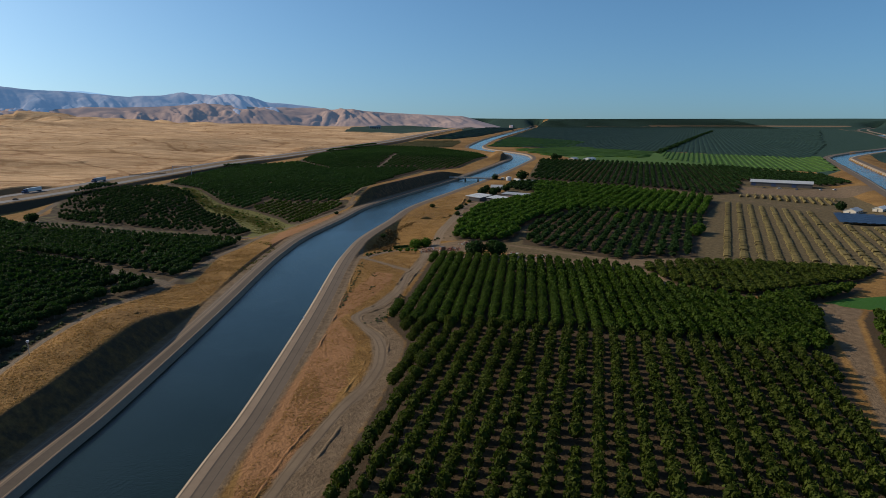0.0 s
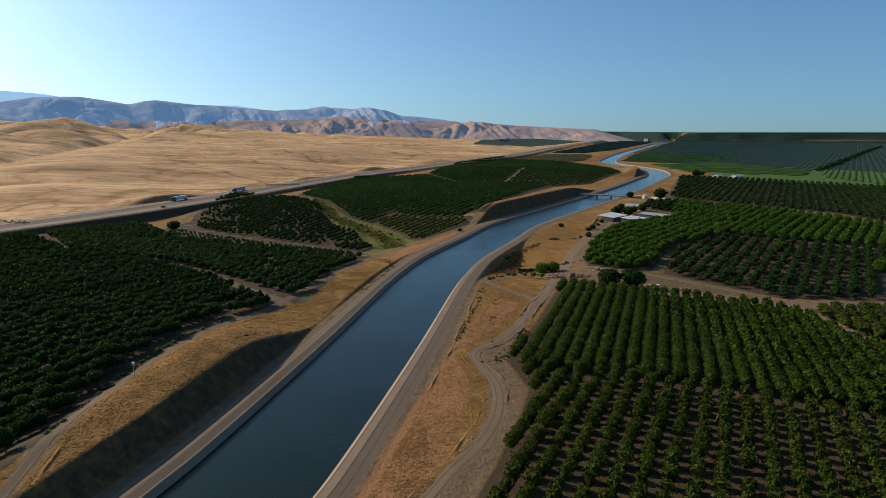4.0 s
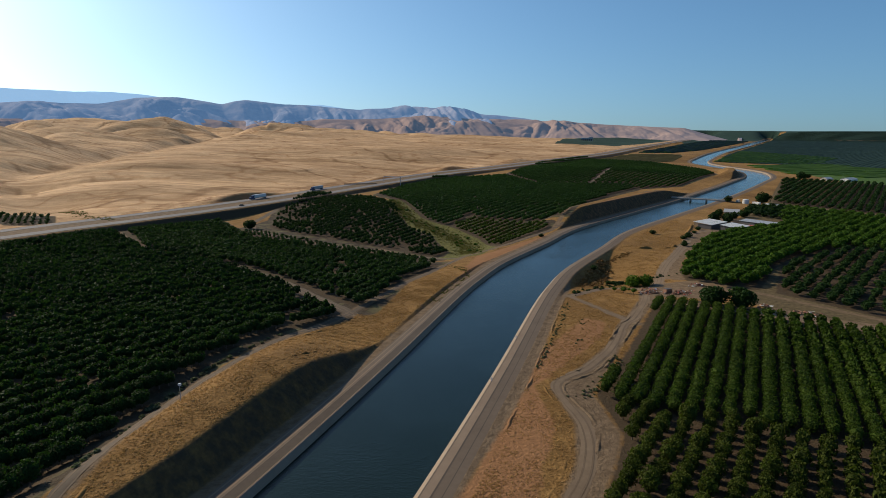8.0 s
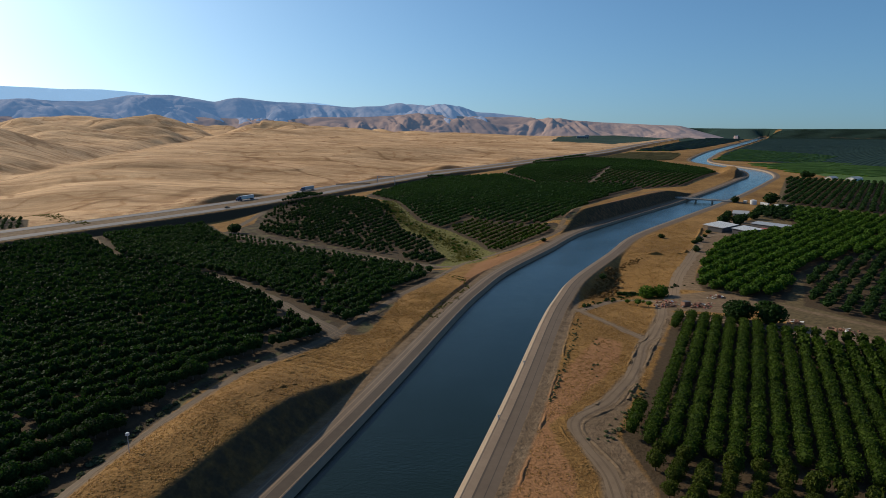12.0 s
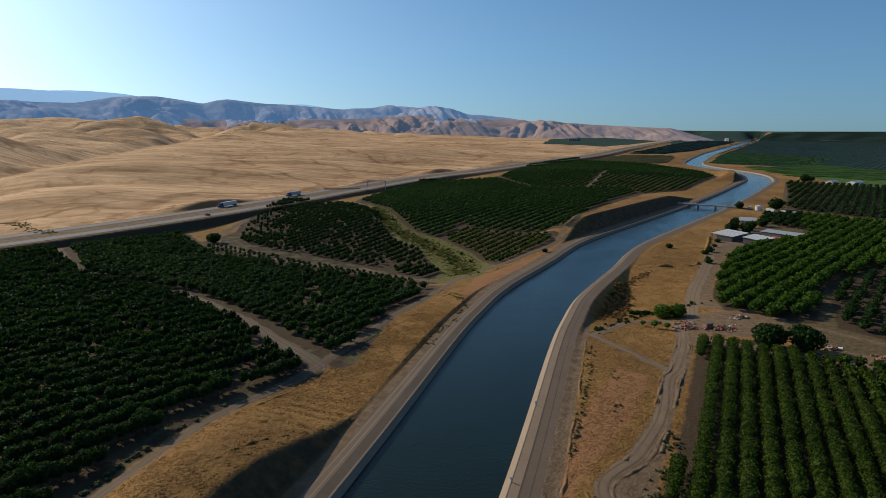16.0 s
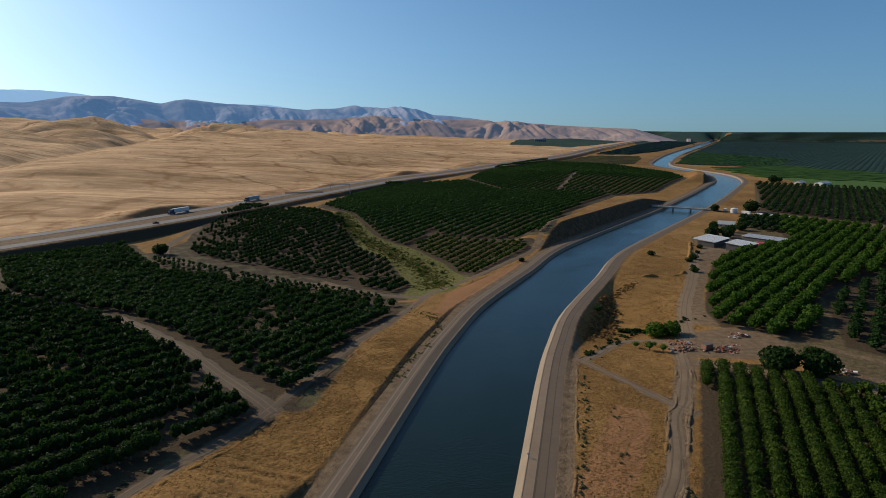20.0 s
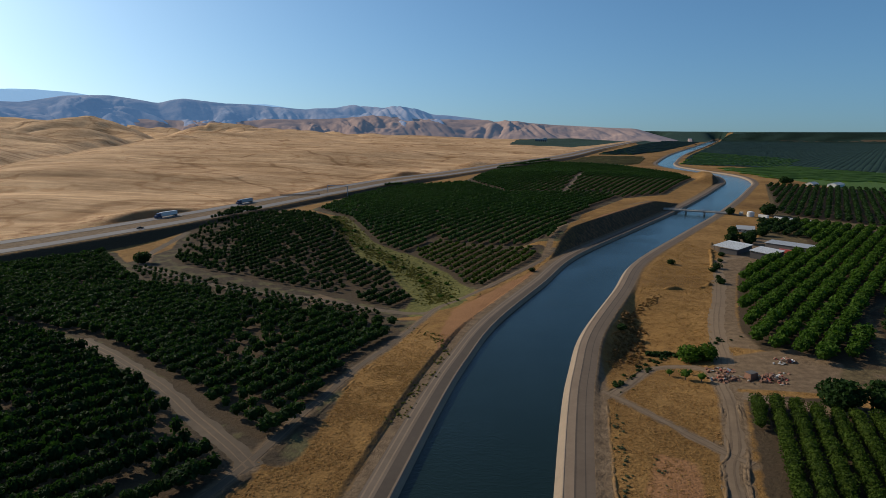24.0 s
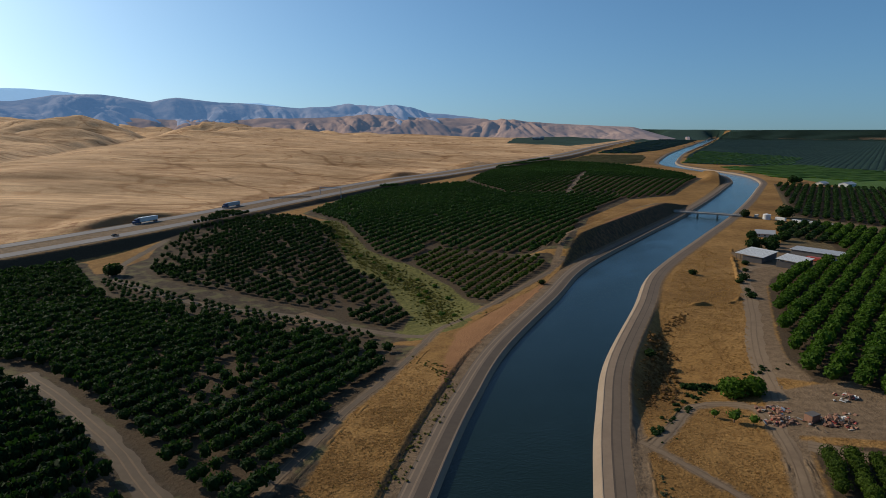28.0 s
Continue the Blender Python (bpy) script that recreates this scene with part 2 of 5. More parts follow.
FIELDS = dict(
    near_right=[(-8, 34), (4, 62), (11, 77), (19, 91), (28, 108), (38, 129), (45, 146), (44, 171), (55, 191), (65, 210), (80, 241), (97, 277), (118, 271), (136, 252), (181, 216), (176, 176), (194, 148), (262, 150), (240, 139), (214, 136), (200, 118), (178, 95), (164, 79), (140, 55), (120, 20), (40, -10)],
    right_strip=[(183, 214), (180, 178), (196, 152), (262, 154), (300, 168), (228, 212)],
    shed_orchard=[(121, 318), (130, 339), (140, 358), (151, 378), (165, 403), (183, 434), (204, 452), (232, 466), (262, 486), (300, 560), (325, 596), (345, 560), (380, 520), (410, 424), (395, 392), (332, 336), (262, 398), (192, 352), (150, 290), (132, 296)],
    thin_orchard=[(155, 285), (192, 350), (262, 396), (330, 334), (300, 300), (230, 222), (186, 232)],
    east_orchard=[(228, 122), (214, 113), (190, 90), (174, 75), (160, 58), (140, 34), (170, 10), (260, 60), (290, 95), (244, 110)],
    hill_orchard=[(-360, 508), (-307, 497), (-284, 458), (-316, 450), (-350, 470)],
    vines=[(233, 218), (412, 406), (436, 330), (402, 290), (410, 262), (436, 240), (345, 138)],
    back_orchard=[(297, 607), (324, 598), (343, 552), (297, 500), (284, 516), (264, 546), (276, 578)],
    road_orchard=[(340, 650), (417, 783), (500, 935), (566, 889), (705, 711), (722, 565), (642, 463), (600, 478), (622, 502), (568, 545), (524, 500), (468, 446), (434, 446), (428, 500), (362, 600)],
    left_near=[(-90, 40), (-78, 113), (-77, 130), (-75, 158), (-67, 195), (-50, 222), (-40, 236), (-57, 262), (-75, 285), (-98, 310), (-117, 329), (-176, 365), (-228, 433), (-250, 396), (-312, 262), (-382, 110), (-300, -40)],
    left_second=[(-31, 246), (-21, 297), (-10, 318), (0, 348), (-14, 357), (-37, 376), (-62, 390), (-91, 410), (-119, 414), (-148, 452), (-176, 498), (-222, 436), (-174, 365), (-111, 333), (-92, 314), (-69, 289), (-51, 266)],
    left_third=[(-133, 478), (-146, 558), (-140, 655), (-76, 648), (-42, 580), (-27, 490), (-8, 459), (4, 400), (0, 376), (-17, 388), (-36, 406), (-65, 427), (-100, 446)],
    small=[(-142, 464), (-116, 442), (-89, 425), (-58, 405), (-24, 384), (-6, 366), (-12, 361), (-36, 379), (-61, 393), (-90, 413), (-119, 417), (-147, 456)],
    young=[(6, 498), (22, 532), (83, 484), (82, 473), (67, 446), (38, 404), (32, 412), (25, 448), (14, 475)],
    left_long=[(-70, 664), (-48, 760), (-6, 880), (92, 925), (122, 815), (245, 820), (236, 770), (152, 640), (97, 497), (56, 510), (30, 526), (24, 540), (6, 496), (-1, 500), (-18, 528), (-32, 580), (-42, 616)],
    left_crown=[(96, 938), (176, 1185), (310, 1430), (438, 1320), (465, 1130), (430, 1000), (300, 805), (236, 775), (246, 826), (124, 820)],
    valley_soil=[(-156, 470), (-110, 432), (-60, 398), (-12, 360), (8, 360), (2, 374), (-36, 402), (-100, 444), (-134, 476), (-142, 520)],
    far_left=[(545, 1790), (640, 1800), (815, 2030), (1330, 2900), (1640, 3440), (1500, 3560), (1060, 2800), (720, 2130)],
    pale_left=[(330, 1390), (500, 1700), (640, 1700), (498, 1380), (457, 1350)],
    green=[(600, 1412), (965, 2064), (1006, 1713), (981, 1587), (792, 1339)],
    green_low=[(618, 1292), (800, 1340), (850, 1090), (708, 935), (580, 1050)],
    green_two=[(870, 1110), (947, 966), (1029, 844), (775, 590), (720, 712), (730, 900)],
    row_strip=[(447, 434), (481, 352), (528, 384), (474, 442)],
    plain=[*SHORE, (3900, 4400), (3300, 3600), (3000, 2560), (1560, 1290), (1000, 840), (890, 1120)],
    far_plain=[(1200, 2400), (1500, 2900), (2300, 4300), (2500, 4900), (5200, 4900), (5200, -400), (1500, 300), (820, 420), (1010, 700), (1300, 1000), (1700, 1290), (1560, 1290), (1000, 840), (890, 1120)],
)
TRACKS = dict(
    shore_track=[(-16, 40), (-8, 60), (-2, 72), (6, 86), (15, 101), (26, 117), (33, 132), (36.5, 150), (33.5, 175), (46, 190), (60, 212), (70, 236), (78, 248), (92, 278), (98, 300), (90, 306), (80, 303), (66, 286), (57, 276)],
    fork=[(55, 279), (57, 276), (63, 264), (73, 244), (77, 238)],
    yard_track=[(105, 303), (110, 313), (116, 328), (127, 351), (142, 378), (160, 412), (184, 456), (208, 470)],
    left_edge=[(-70, 60), (-72, 128), (-68, 160), (-58, 198), (-42, 230), (-30, 262), (-17, 297), (-5, 322), (6, 350), (14, 372), (30, 390), (70, 445), (92, 480)],
    lane=[(-36, 240), (-54, 264), (-72, 287), (-95, 312), (-114, 331)],
    lane_far=[(-176, 363), (-226, 434)],
    valley_track=[(8, 363), (-16, 380), (-40, 398), (-76, 412), (-106, 430), (-140, 462), (-152, 500), (-148, 560)],
    orchard_path=[(96, 276), (142, 244), (180, 220), (182, 190), (178, 174), (194, 147)],
    orchard_road=[(318, 660), (358, 595), (418, 491), (424, 431), (462, 333), (468, 290)],
    east_road=[(222, 133), (207, 116), (183, 92), (170, 79), (150, 58), (130, 36)],
    thin_edge=[(146, 286), (185, 230), (228, 218), (300, 168)],
    white_path=[(192, 826), (285, 1048)], cut_track=[(84, 470), (104, 520), (140, 570), (180, 622), (228, 668)])
YARDS = dict(valley=FIELDS["valley_soil"], lane_edge=[(-33, 238), (-51, 262), (-70, 285), (-93, 310), (-112, 329), (-116, 334), (-97, 315), (-74, 290), (-56, 267), (-39, 244)], shed_yard=[(186, 440), (200, 500), (245, 540), (255, 520), (262, 490), (228, 460)], dump=[(96, 282), (104, 310), (134, 312), (142, 296), (122, 274)],
             yard_band=[(114, 322), (126, 350), (148, 392), (169, 431), (194, 468), (212, 489), (198, 452), (174, 420), (156, 388), (138, 356), (128, 334), (124, 312)],
             mid_road=[(138, 264), (157, 245), (181, 231), (226, 221), (263, 197), (300, 175), (300, 165), (262, 187), (226, 210), (180, 216), (155, 232), (134, 250)],
             barn_yard=[(474, 448), (520, 500), (560, 455), (622, 455), (640, 420), (546, 388)], verge=[(-8, 34), (4, 62), (11, 77), (19, 91), (28, 108), (38, 129), (45, 146), (43, 171), (54, 193), (62, 210), (78, 240), (97, 277), (95, 297), (89, 277), (73, 244), (58, 212), (44, 191), (31, 175), (34, 152), (30.5, 133), (22.5, 114), (11, 94), (2, 78), (-4, 65), (-13, 40)],
             corner=[(210, 134), (218, 136), (228, 124), (212, 114), (186, 89), (170, 74), (163, 74), (180, 94), (200, 117)], spread=[(-52, 395), (-40, 408), (-26, 392), (-36, 384)])


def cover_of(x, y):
    """Distances to the edges of what covers the ground, by kind; inside negative."""
    soil = np.minimum.reduce([inside(FIELDS[k], x, y) for k in FIELDS if k not in ("vines", "back_orchard", "green", "green_two", "plain", "far_plain", "pale_left", "green_low", "row_strip", "valley_soil")])
    crop = np.minimum.reduce([inside(FIELDS[k], x, y) for k in ("green", "green_low", "green_two", "plain", "far_plain")])
    dirt = np.minimum.reduce([near_line(p, 1.9, x, y) for p in TRACKS.values()] + [inside(YARDS[k], x, y) for k in YARDS if k not in ("valley", "lane_edge")])
    fallow = np.minimum.reduce([inside(YARDS[k], x, y) for k in ("valley", "lane_edge")] + [inside(FIELDS[k], x, y) - 5 for k in ("left_near", "left_second", "left_third", "small", "young", "left_long", "left_crown")])
    farm = inside([(124, 312), (150, 376), (186, 440), (330, 640), (500, 935), (720, 600), (470, 290), (300, 165), (180, 212), (142, 246)], x, y)
    vine = np.minimum.reduce([inside(FIELDS[k], x, y) for k in ("vines", "pale_left", "row_strip")] + [farm])
    crop = np.minimum(crop, inside([(430, 2500), (640, 2380), (930, 2860), (1560, 4080), (1000, 4100), (640, 3300)], x, y))
    crop = np.minimum(crop, inside([(1060, 2830), (1500, 3590), (1690, 3500), (2130, 4150), (2500, 4500), (3000, 4950), (700, 4950), (1000, 4300), (1500, 4050)], x, y))
    crop = np.minimum(crop, inside([(705, 560), (1010, 860), (1560, 1290), (1700, 1290), (1000, 775), (930, 740), (770, 585)], x, y))
    clay = inside([(8, 310), (14, 340), (20, 365), (34, 385), (74, 440), (96, 478), (150, 570), (230, 668), (240, 660), (160, 555), (110, 470), (80, 425), (50, 375), (36, 335), (26, 312)], x, y)
    clay = np.minimum(clay, inside([(-14, 60), (2, 78), (20, 116), (30, 150), (28, 174), (42, 195), (56, 216), (66, 240), (56, 244), (36, 210), (22, 190), (8, 132), (-8, 100)], x, y) + 1)
    off, _ = offset_from(CANAL, x, y)
    dirt = np.minimum(dirt, np.where(off > 0, off - 26.3, -off - 25.6 - 2.8 * step(110, 170, y) * step(310, 280, y)))
    dirt = np.minimum(dirt, near_line(TRACKS["orchard_path"], 3.0, x, y))
    for far_road, half in (([(2660, 3520), (3050, 3190), (3430, 2780)], 42), ([(3300, 2700), (2800, 2180), (2323, 1707)], 12), ([(2250, 3700), (2720, 3380)], 18)):
        dirt = np.minimum(dirt, near_line(far_road, half, x, y))
    weed = inside([(-53, 617), (-42, 611), (-18, 524), (-1, 493), (12, 472), (25, 436), (29, 396), (19, 375), (7, 364), (2, 372), (7, 394), (2, 427), (-6, 458), (-20, 476), (-35, 545)], x, y)
    x, y = np.asarray(x, float), np.asarray(y, float)
    e, _ = offset_from(HIGHWAY, x, y)
    lawn = inside([(219, 136), (237, 138), (262, 134), (310, 118), (300, 100), (246, 112), (226, 126)], x, y)
    field = np.minimum.reduce([inside(FIELDS[k], x, y) for k in ("green", "green_low", "green_two")] + [inside([(566, 889), (705, 711), (775, 590), (880, 1100), (800, 1345), (600, 1060)], x, y)])
    dirt = np.minimum(dirt, np.abs(e) - 23)
    cut = np.full(np.shape(x), 50.0)         # bare earth on the canal's cut slopes and the highway's fill, its darkness standing in for their shade
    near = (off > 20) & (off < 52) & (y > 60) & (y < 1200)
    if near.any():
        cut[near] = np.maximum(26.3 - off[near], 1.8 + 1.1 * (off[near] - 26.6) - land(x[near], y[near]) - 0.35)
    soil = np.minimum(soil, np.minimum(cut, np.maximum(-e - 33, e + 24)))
    beside = (e > 22) & (e < 62) & (y > 100) & (y < 2000)
    if beside.any():
        clay[beside] = np.minimum(clay[beside], land(x[beside], y[beside]) - lie(x[beside], y[beside])[0] + 0.5)
    return dict(fallow=fallow, field=field, soil=soil, crop=crop, vine=vine, dirt=dirt, weed=weed - 5, clay=clay, lawn=lawn, wild=24 - e)


def plain_mesh(name, v, f, material=None, attributes=None, smooth=False):
    me = bpy.data.meshes.new(name)
    v, f = np.asarray(v, np.float32), np.asarray(f, np.int32)
    k = f.shape[1]
    me.vertices.add(len(v)), me.loops.add(f.size), me.polygons.add(len(f))
    me.vertices.foreach_set("co", v.ravel())
    me.loops.foreach_set("vertex_index", f.ravel())
    me.polygons.foreach_set("loop_start", np.arange(0, f.size, k, dtype=np.int32))
    me.polygons.foreach_set("use_smooth", np.full(len(f), smooth))
    for key, value in (attributes or {}).items():
        me.attributes.new(key, "FLOAT", "POINT").data.foreach_set("value", np.asarray(value, np.float32).ravel())
    me.update(calc_edges=True)
    if material:
        me.materials.append(material)
    return me


def grid_faces(rows, cols):
    i = np.arange(rows * cols).reshape(rows, cols)
    return np.stack([i[:-1, :-1], i[:-1, 1:], i[1:, 1:], i[1:, :-1]], -1).reshape(-1, 4)


def part(name, me, parent=None, label="", m=None):
    """Link mesh data as one object, under a thing or a part of it."""
    ob = new(name, me)
    if parent:
        ob.parent = parent
    if m is not None:
        ob.matrix_basis = m
    return tagged(ob, label)


# ---- materials ----
def shader(name, rough=0.9, metal=0.0, spec=0.25):
    m = bpy.data.materials.new(name)
    m.use_nodes = True
    b = m.node_tree.nodes["Principled BSDF"]
    b.inputs["Roughness"].default_value, b.inputs["Metallic"].default_value = rough, metal
    b.inputs["Specular IOR Level"].default_value = spec
    return m, m.node_tree, b


def node(nt, kind, **values):
    n = nt.nodes.new(kind)
    for k, v in values.items():
        if k in n.inputs:
            n.inputs[k].default_value = v
    return n


def noise_of(nt, scale, detail=3.0, coords=None, rough=0.6):
    n = node(nt, "ShaderNodeTexNoise", Scale=scale, Detail=detail, Roughness=rough)
    nt.links.new(coords or nt.nodes.new("ShaderNodeNewGeometry").outputs["Position"], n.inputs["Vector"])
    return n.outputs["Fac"]


def ramp_of(nt, value, stops):
    r = nt.nodes.new("ShaderNodeValToRGB")
    while len(r.color_ramp.elements) < len(stops):
        r.color_ramp.elements.new(0.5)
    for el, (p, c) in zip(r.color_ramp.elements, stops):
        el.position, el.color = p, (*c, 1)
    nt.links.new(value, r.inputs[0])
    return r.outputs[0]


def blend(nt, fac, a, b, mode="MIX"):
    n = nt.nodes.new("ShaderNodeMix")
    n.data_type, n.blend_type = "RGBA", mode
    for socket, value in ((n.inputs[0], fac), (n.inputs[6], a), (n.inputs[7], b)):
        if isinstance(value, tuple):
            socket.default_value = (*value, 1)
        elif isinstance(value, (int, float)):
            socket.default_value = value
        else:
            nt.links.new(value, socket)
    return n.outputs[2]


def sums(nt, op, a, b, c=None):
    n = nt.nodes.new("ShaderNodeMath")
    n.operation = op
    for socket, value in zip(n.inputs, (a, b, c)):
        if value is None:
            continue
        if isinstance(value, (int, float)):
            socket.default_value = value
        else:
            nt.links.new(value, socket)
    return n.outputs[0]


def edge_mask(nt, key, ragged, noise, soft=0.6):
    """1 inside the outline stored under key, with a ragged edge."""
    at = nt.nodes.new("ShaderNodeAttribute")
    at.attribute_name = key
    d = sums(nt, "ADD", at.outputs["Fac"], sums(nt, "MULTIPLY", sums(nt, "SUBTRACT", noise, 0.5), ragged))
    r = nt.nodes.new("ShaderNodeMapRange")
    r.inputs[1].default_value, r.inputs[2].default_value, r.inputs[3].default_value, r.inputs[4].default_value = -soft, soft, 1, 0
    nt.links.new(d, r.inputs[0])
    return r.outputs[0]


def bumped(nt, bsdf, height, strength, distance):
    n = node(nt, "ShaderNodeBump", Strength=strength, Distance=distance)
    nt.links.new(height, n.inputs["Height"])
    nt.links.new(n.outputs[0], bsdf.inputs["Normal"])


def ground_material():
    m, nt, b = shader("dry_ground", 0.95, 0, 0.1)
    big, mid, fine = noise_of(nt, 0.012, 3), noise_of(nt, 0.11, 4), noise_of(nt, 1.1, 4)
    grass = ramp_of(nt, big, [(0.3, (0.49, 0.325, 0.172)), (0.55, (0.62, 0.425, 0.235)), (0.75, (0.70, 0.49, 0.285))])
    tuft = ramp_of(nt, mid, [(0.35, (0.76, 0.72, 0.68)), (0.6, (1, 1, 1))])
    grass = blend(nt, 0.6, grass, tuft, "MULTIPLY")
    grass = blend(nt, 0.6, grass, ramp_of(nt, fine, [(0.3, (0.6, 0.56, 0.5)), (0.65, (1.1, 1.1, 1.1))]), "MULTIPLY")
    warp = node(nt, "ShaderNodeMapping")
    warp.inputs["Rotation"].default_value, warp.inputs["Scale"].default_value = (0, 0, radians(-13)), (0.14, 1, 0.6)
    nt.links.new(nt.nodes.new("ShaderNodeNewGeometry").outputs["Position"], warp.inputs["Vector"])
    for scale, lo in ((0.008, 0.80), (0.03, 0.80), (0.12, 0.80)):      # bands of grazed grass along the slopes, with soft slope shading painted in
        grass = blend(nt, 1.0, grass, ramp_of(nt, noise_of(nt, scale, 4, warp.outputs[0], 0.55), [(0.34, (lo, lo * 0.96, lo * 0.9)), (0.5, (0.95, 0.94, 0.93)), (0.68, (1.12, 1.12, 1.12))]), "MULTIPLY")
    for scale, dark, half in ((0.0034, 0.66, 0.004), (0.009, 0.80, 0.006)):      # dry gullies as thin dark lines, their shade drawn in colour, not carved
        c = (dark, dark * 0.92, dark * 0.82)
        grass = blend(nt, 1.0, grass, ramp_of(nt, noise_of(nt, scale, 3, None, 0.45), [(0.5 - 3 * half, (1, 1, 1)), (0.5 - half, c), (0.5 + half, c), (0.5 + 3 * half, (1, 1, 1))]), "MULTIPLY")
    near = ramp_of(nt, big, [(0.32, (0.165, 0.094, 0.029)), (0.5, (0.242, 0.142, 0.045)), (0.7, (0.310, 0.187, 0.065))])
    near = blend(nt, 0.85, near, ramp_of(nt, noise_of(nt, 0.22, 5), [(0.33, (0.68, 0.64, 0.58)), (0.55, (1, 1, 1)), (0.75, (1.12, 1.1, 1.0))]), "MULTIPLY")
    near = blend(nt, 0.6, near, ramp_of(nt, fine, [(0.3, (0.55, 0.5, 0.45)), (0.65, (1.15, 1.12, 1.1))]), "MULTIPLY")
    grass = blend(nt, edge_mask(nt, "wild", 30, mid, 12), near, grass)
    # orchard floor; also the painted shade on cut slopes and highway fill
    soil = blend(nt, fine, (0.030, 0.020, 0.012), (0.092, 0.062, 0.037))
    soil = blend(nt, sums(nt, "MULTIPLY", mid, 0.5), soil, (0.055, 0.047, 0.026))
    dirt = blend(nt, ramp_of(nt, noise_of(nt, 0.4, 6), [(0.28, (0, 0, 0)), (0.72, (1, 1, 1))]), (0.100, 0.069, 0.041), (0.194, 0.138, 0.084))
    clay = blend(nt, mid, (0.19, 0.094, 0.040), (0.30, 0.160, 0.070))
    vine = blend(nt, ramp_of(nt, noise_of(nt, 0.5, 5), [(0.3, (0, 0, 0)), (0.7, (1, 1, 1))]), (0.062, 0.047, 0.024), (0.145, 0.110, 0.055))
    # far crops, with distance haze mixed into their green as blue
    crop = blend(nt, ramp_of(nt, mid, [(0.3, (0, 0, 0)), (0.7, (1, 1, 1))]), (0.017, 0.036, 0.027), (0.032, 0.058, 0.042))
    field = blend(nt, mid, (0.045, 0.085, 0.018), (0.075, 0.125, 0.028))
    weed = blend(nt, ramp_of(nt, noise_of(nt, 0.5, 5), [(0.3, (0, 0, 0)), (0.7, (1, 1, 1))]), (0.045, 0.052, 0.012), (0.15, 0.135, 0.038))
    lawn = blend(nt, mid, (0.03, 0.08, 0.012), (0.045, 0.11, 0.018))
    fallow = blend(nt, ramp_of(nt, noise_of(nt, 0.3, 5), [(0.3, (0, 0, 0)), (0.7, (1, 1, 1))]), (0.034, 0.025, 0.016), (0.074, 0.056, 0.036))
    fallow = blend(nt, ramp_of(nt, mid, [(0.5, (0, 0, 0)), (0.62, (0.7, 0.7, 0.7))]), fallow, (0.115, 0.105, 0.045))
    col = grass
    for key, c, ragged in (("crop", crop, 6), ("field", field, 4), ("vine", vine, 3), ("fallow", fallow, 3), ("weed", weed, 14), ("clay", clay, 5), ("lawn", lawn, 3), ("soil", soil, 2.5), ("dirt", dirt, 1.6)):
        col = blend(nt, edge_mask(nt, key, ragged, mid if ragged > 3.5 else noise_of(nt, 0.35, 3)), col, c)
    nt.links.new(col, b.inputs["Base Color"])
    bumped(nt, b, blend(nt, 0.5, fine, mid), 0.9, 0.8)
    return m


def speckled(name, a, b_, scale=0.6, rough=0.9, spec=0.25, bump=0.2, metal=0.0):
    m, nt, b = shader(name, rough, metal, spec)
    big, fine = noise_of(nt, scale * 0.12, 3), noise_of(nt, scale, 4)
    nt.links.new(blend(nt, 0.35, blend(nt, fine, a, b_), ramp_of(nt, big, [(0.3, a), (0.7, b_)])), b.inputs["Base Color"])
    if bump:
        bumped(nt, b, fine, bump, 0.15)
    return m


def foliage(name, dark, light, scale=0.25):
    m, nt, b = shader(name, 0.75, 0, 0.08)
    geo = nt.nodes.new("ShaderNodeNewGeometry")
    info = nt.nodes.new("ShaderNodeObjectInfo")
    mix = sums(nt, "ADD", sums(nt, "MULTIPLY", geo.outputs["Random Per Island"], 0.5), sums(nt, "MULTIPLY", info.outputs["Random"], 0.2))
    mix = sums(nt, "ADD", mix, sums(nt, "MULTIPLY", sums(nt, "SUBTRACT", noise_of(nt, scale * 0.12, 2), 0.3), 0.7))
    col = blend(nt, mix, dark, light)
    nt.links.new(col, b.inputs["Base Color"])
    glow = nt.nodes.new("ShaderNodeBsdfTranslucent")
    nt.links.new(blend(nt, 1.0, col, (1.5, 1.7, 0.7), "MULTIPLY"), glow.inputs[0])
    both = node(nt, "ShaderNodeMixShader", Fac=0.26)
    nt.links.new(b.outputs[0], both.inputs[1])
    nt.links.new(glow.outputs[0], both.inputs[2])
    nt.links.new(both.outputs[0], nt.nodes["Material Output"].inputs[0])
    return m


def water_material():
    m, nt, b = shader("canal_water", 0.10, 0, 0.30)
    nt.links.new(blend(nt, noise_of(nt, 0.02, 3), (0.006, 0.013, 0.010), (0.010, 0.019, 0.015)), b.inputs["Base Color"])
    b.inputs["IOR"].default_value = 1.33
    gusts = ramp_of(nt, noise_of(nt, 0.03, 4), [(0.3, (0.35, 0.35, 0.35)), (0.7, (1, 1, 1))])
    ripples = blend(nt, 0.45, noise_of(nt, 0.9, 3), noise_of(nt, 2.6, 2))
    bumped(nt, b, blend(nt, 1.0, ripples, gusts, "MULTIPLY"), 0.8, 0.22)
    return m


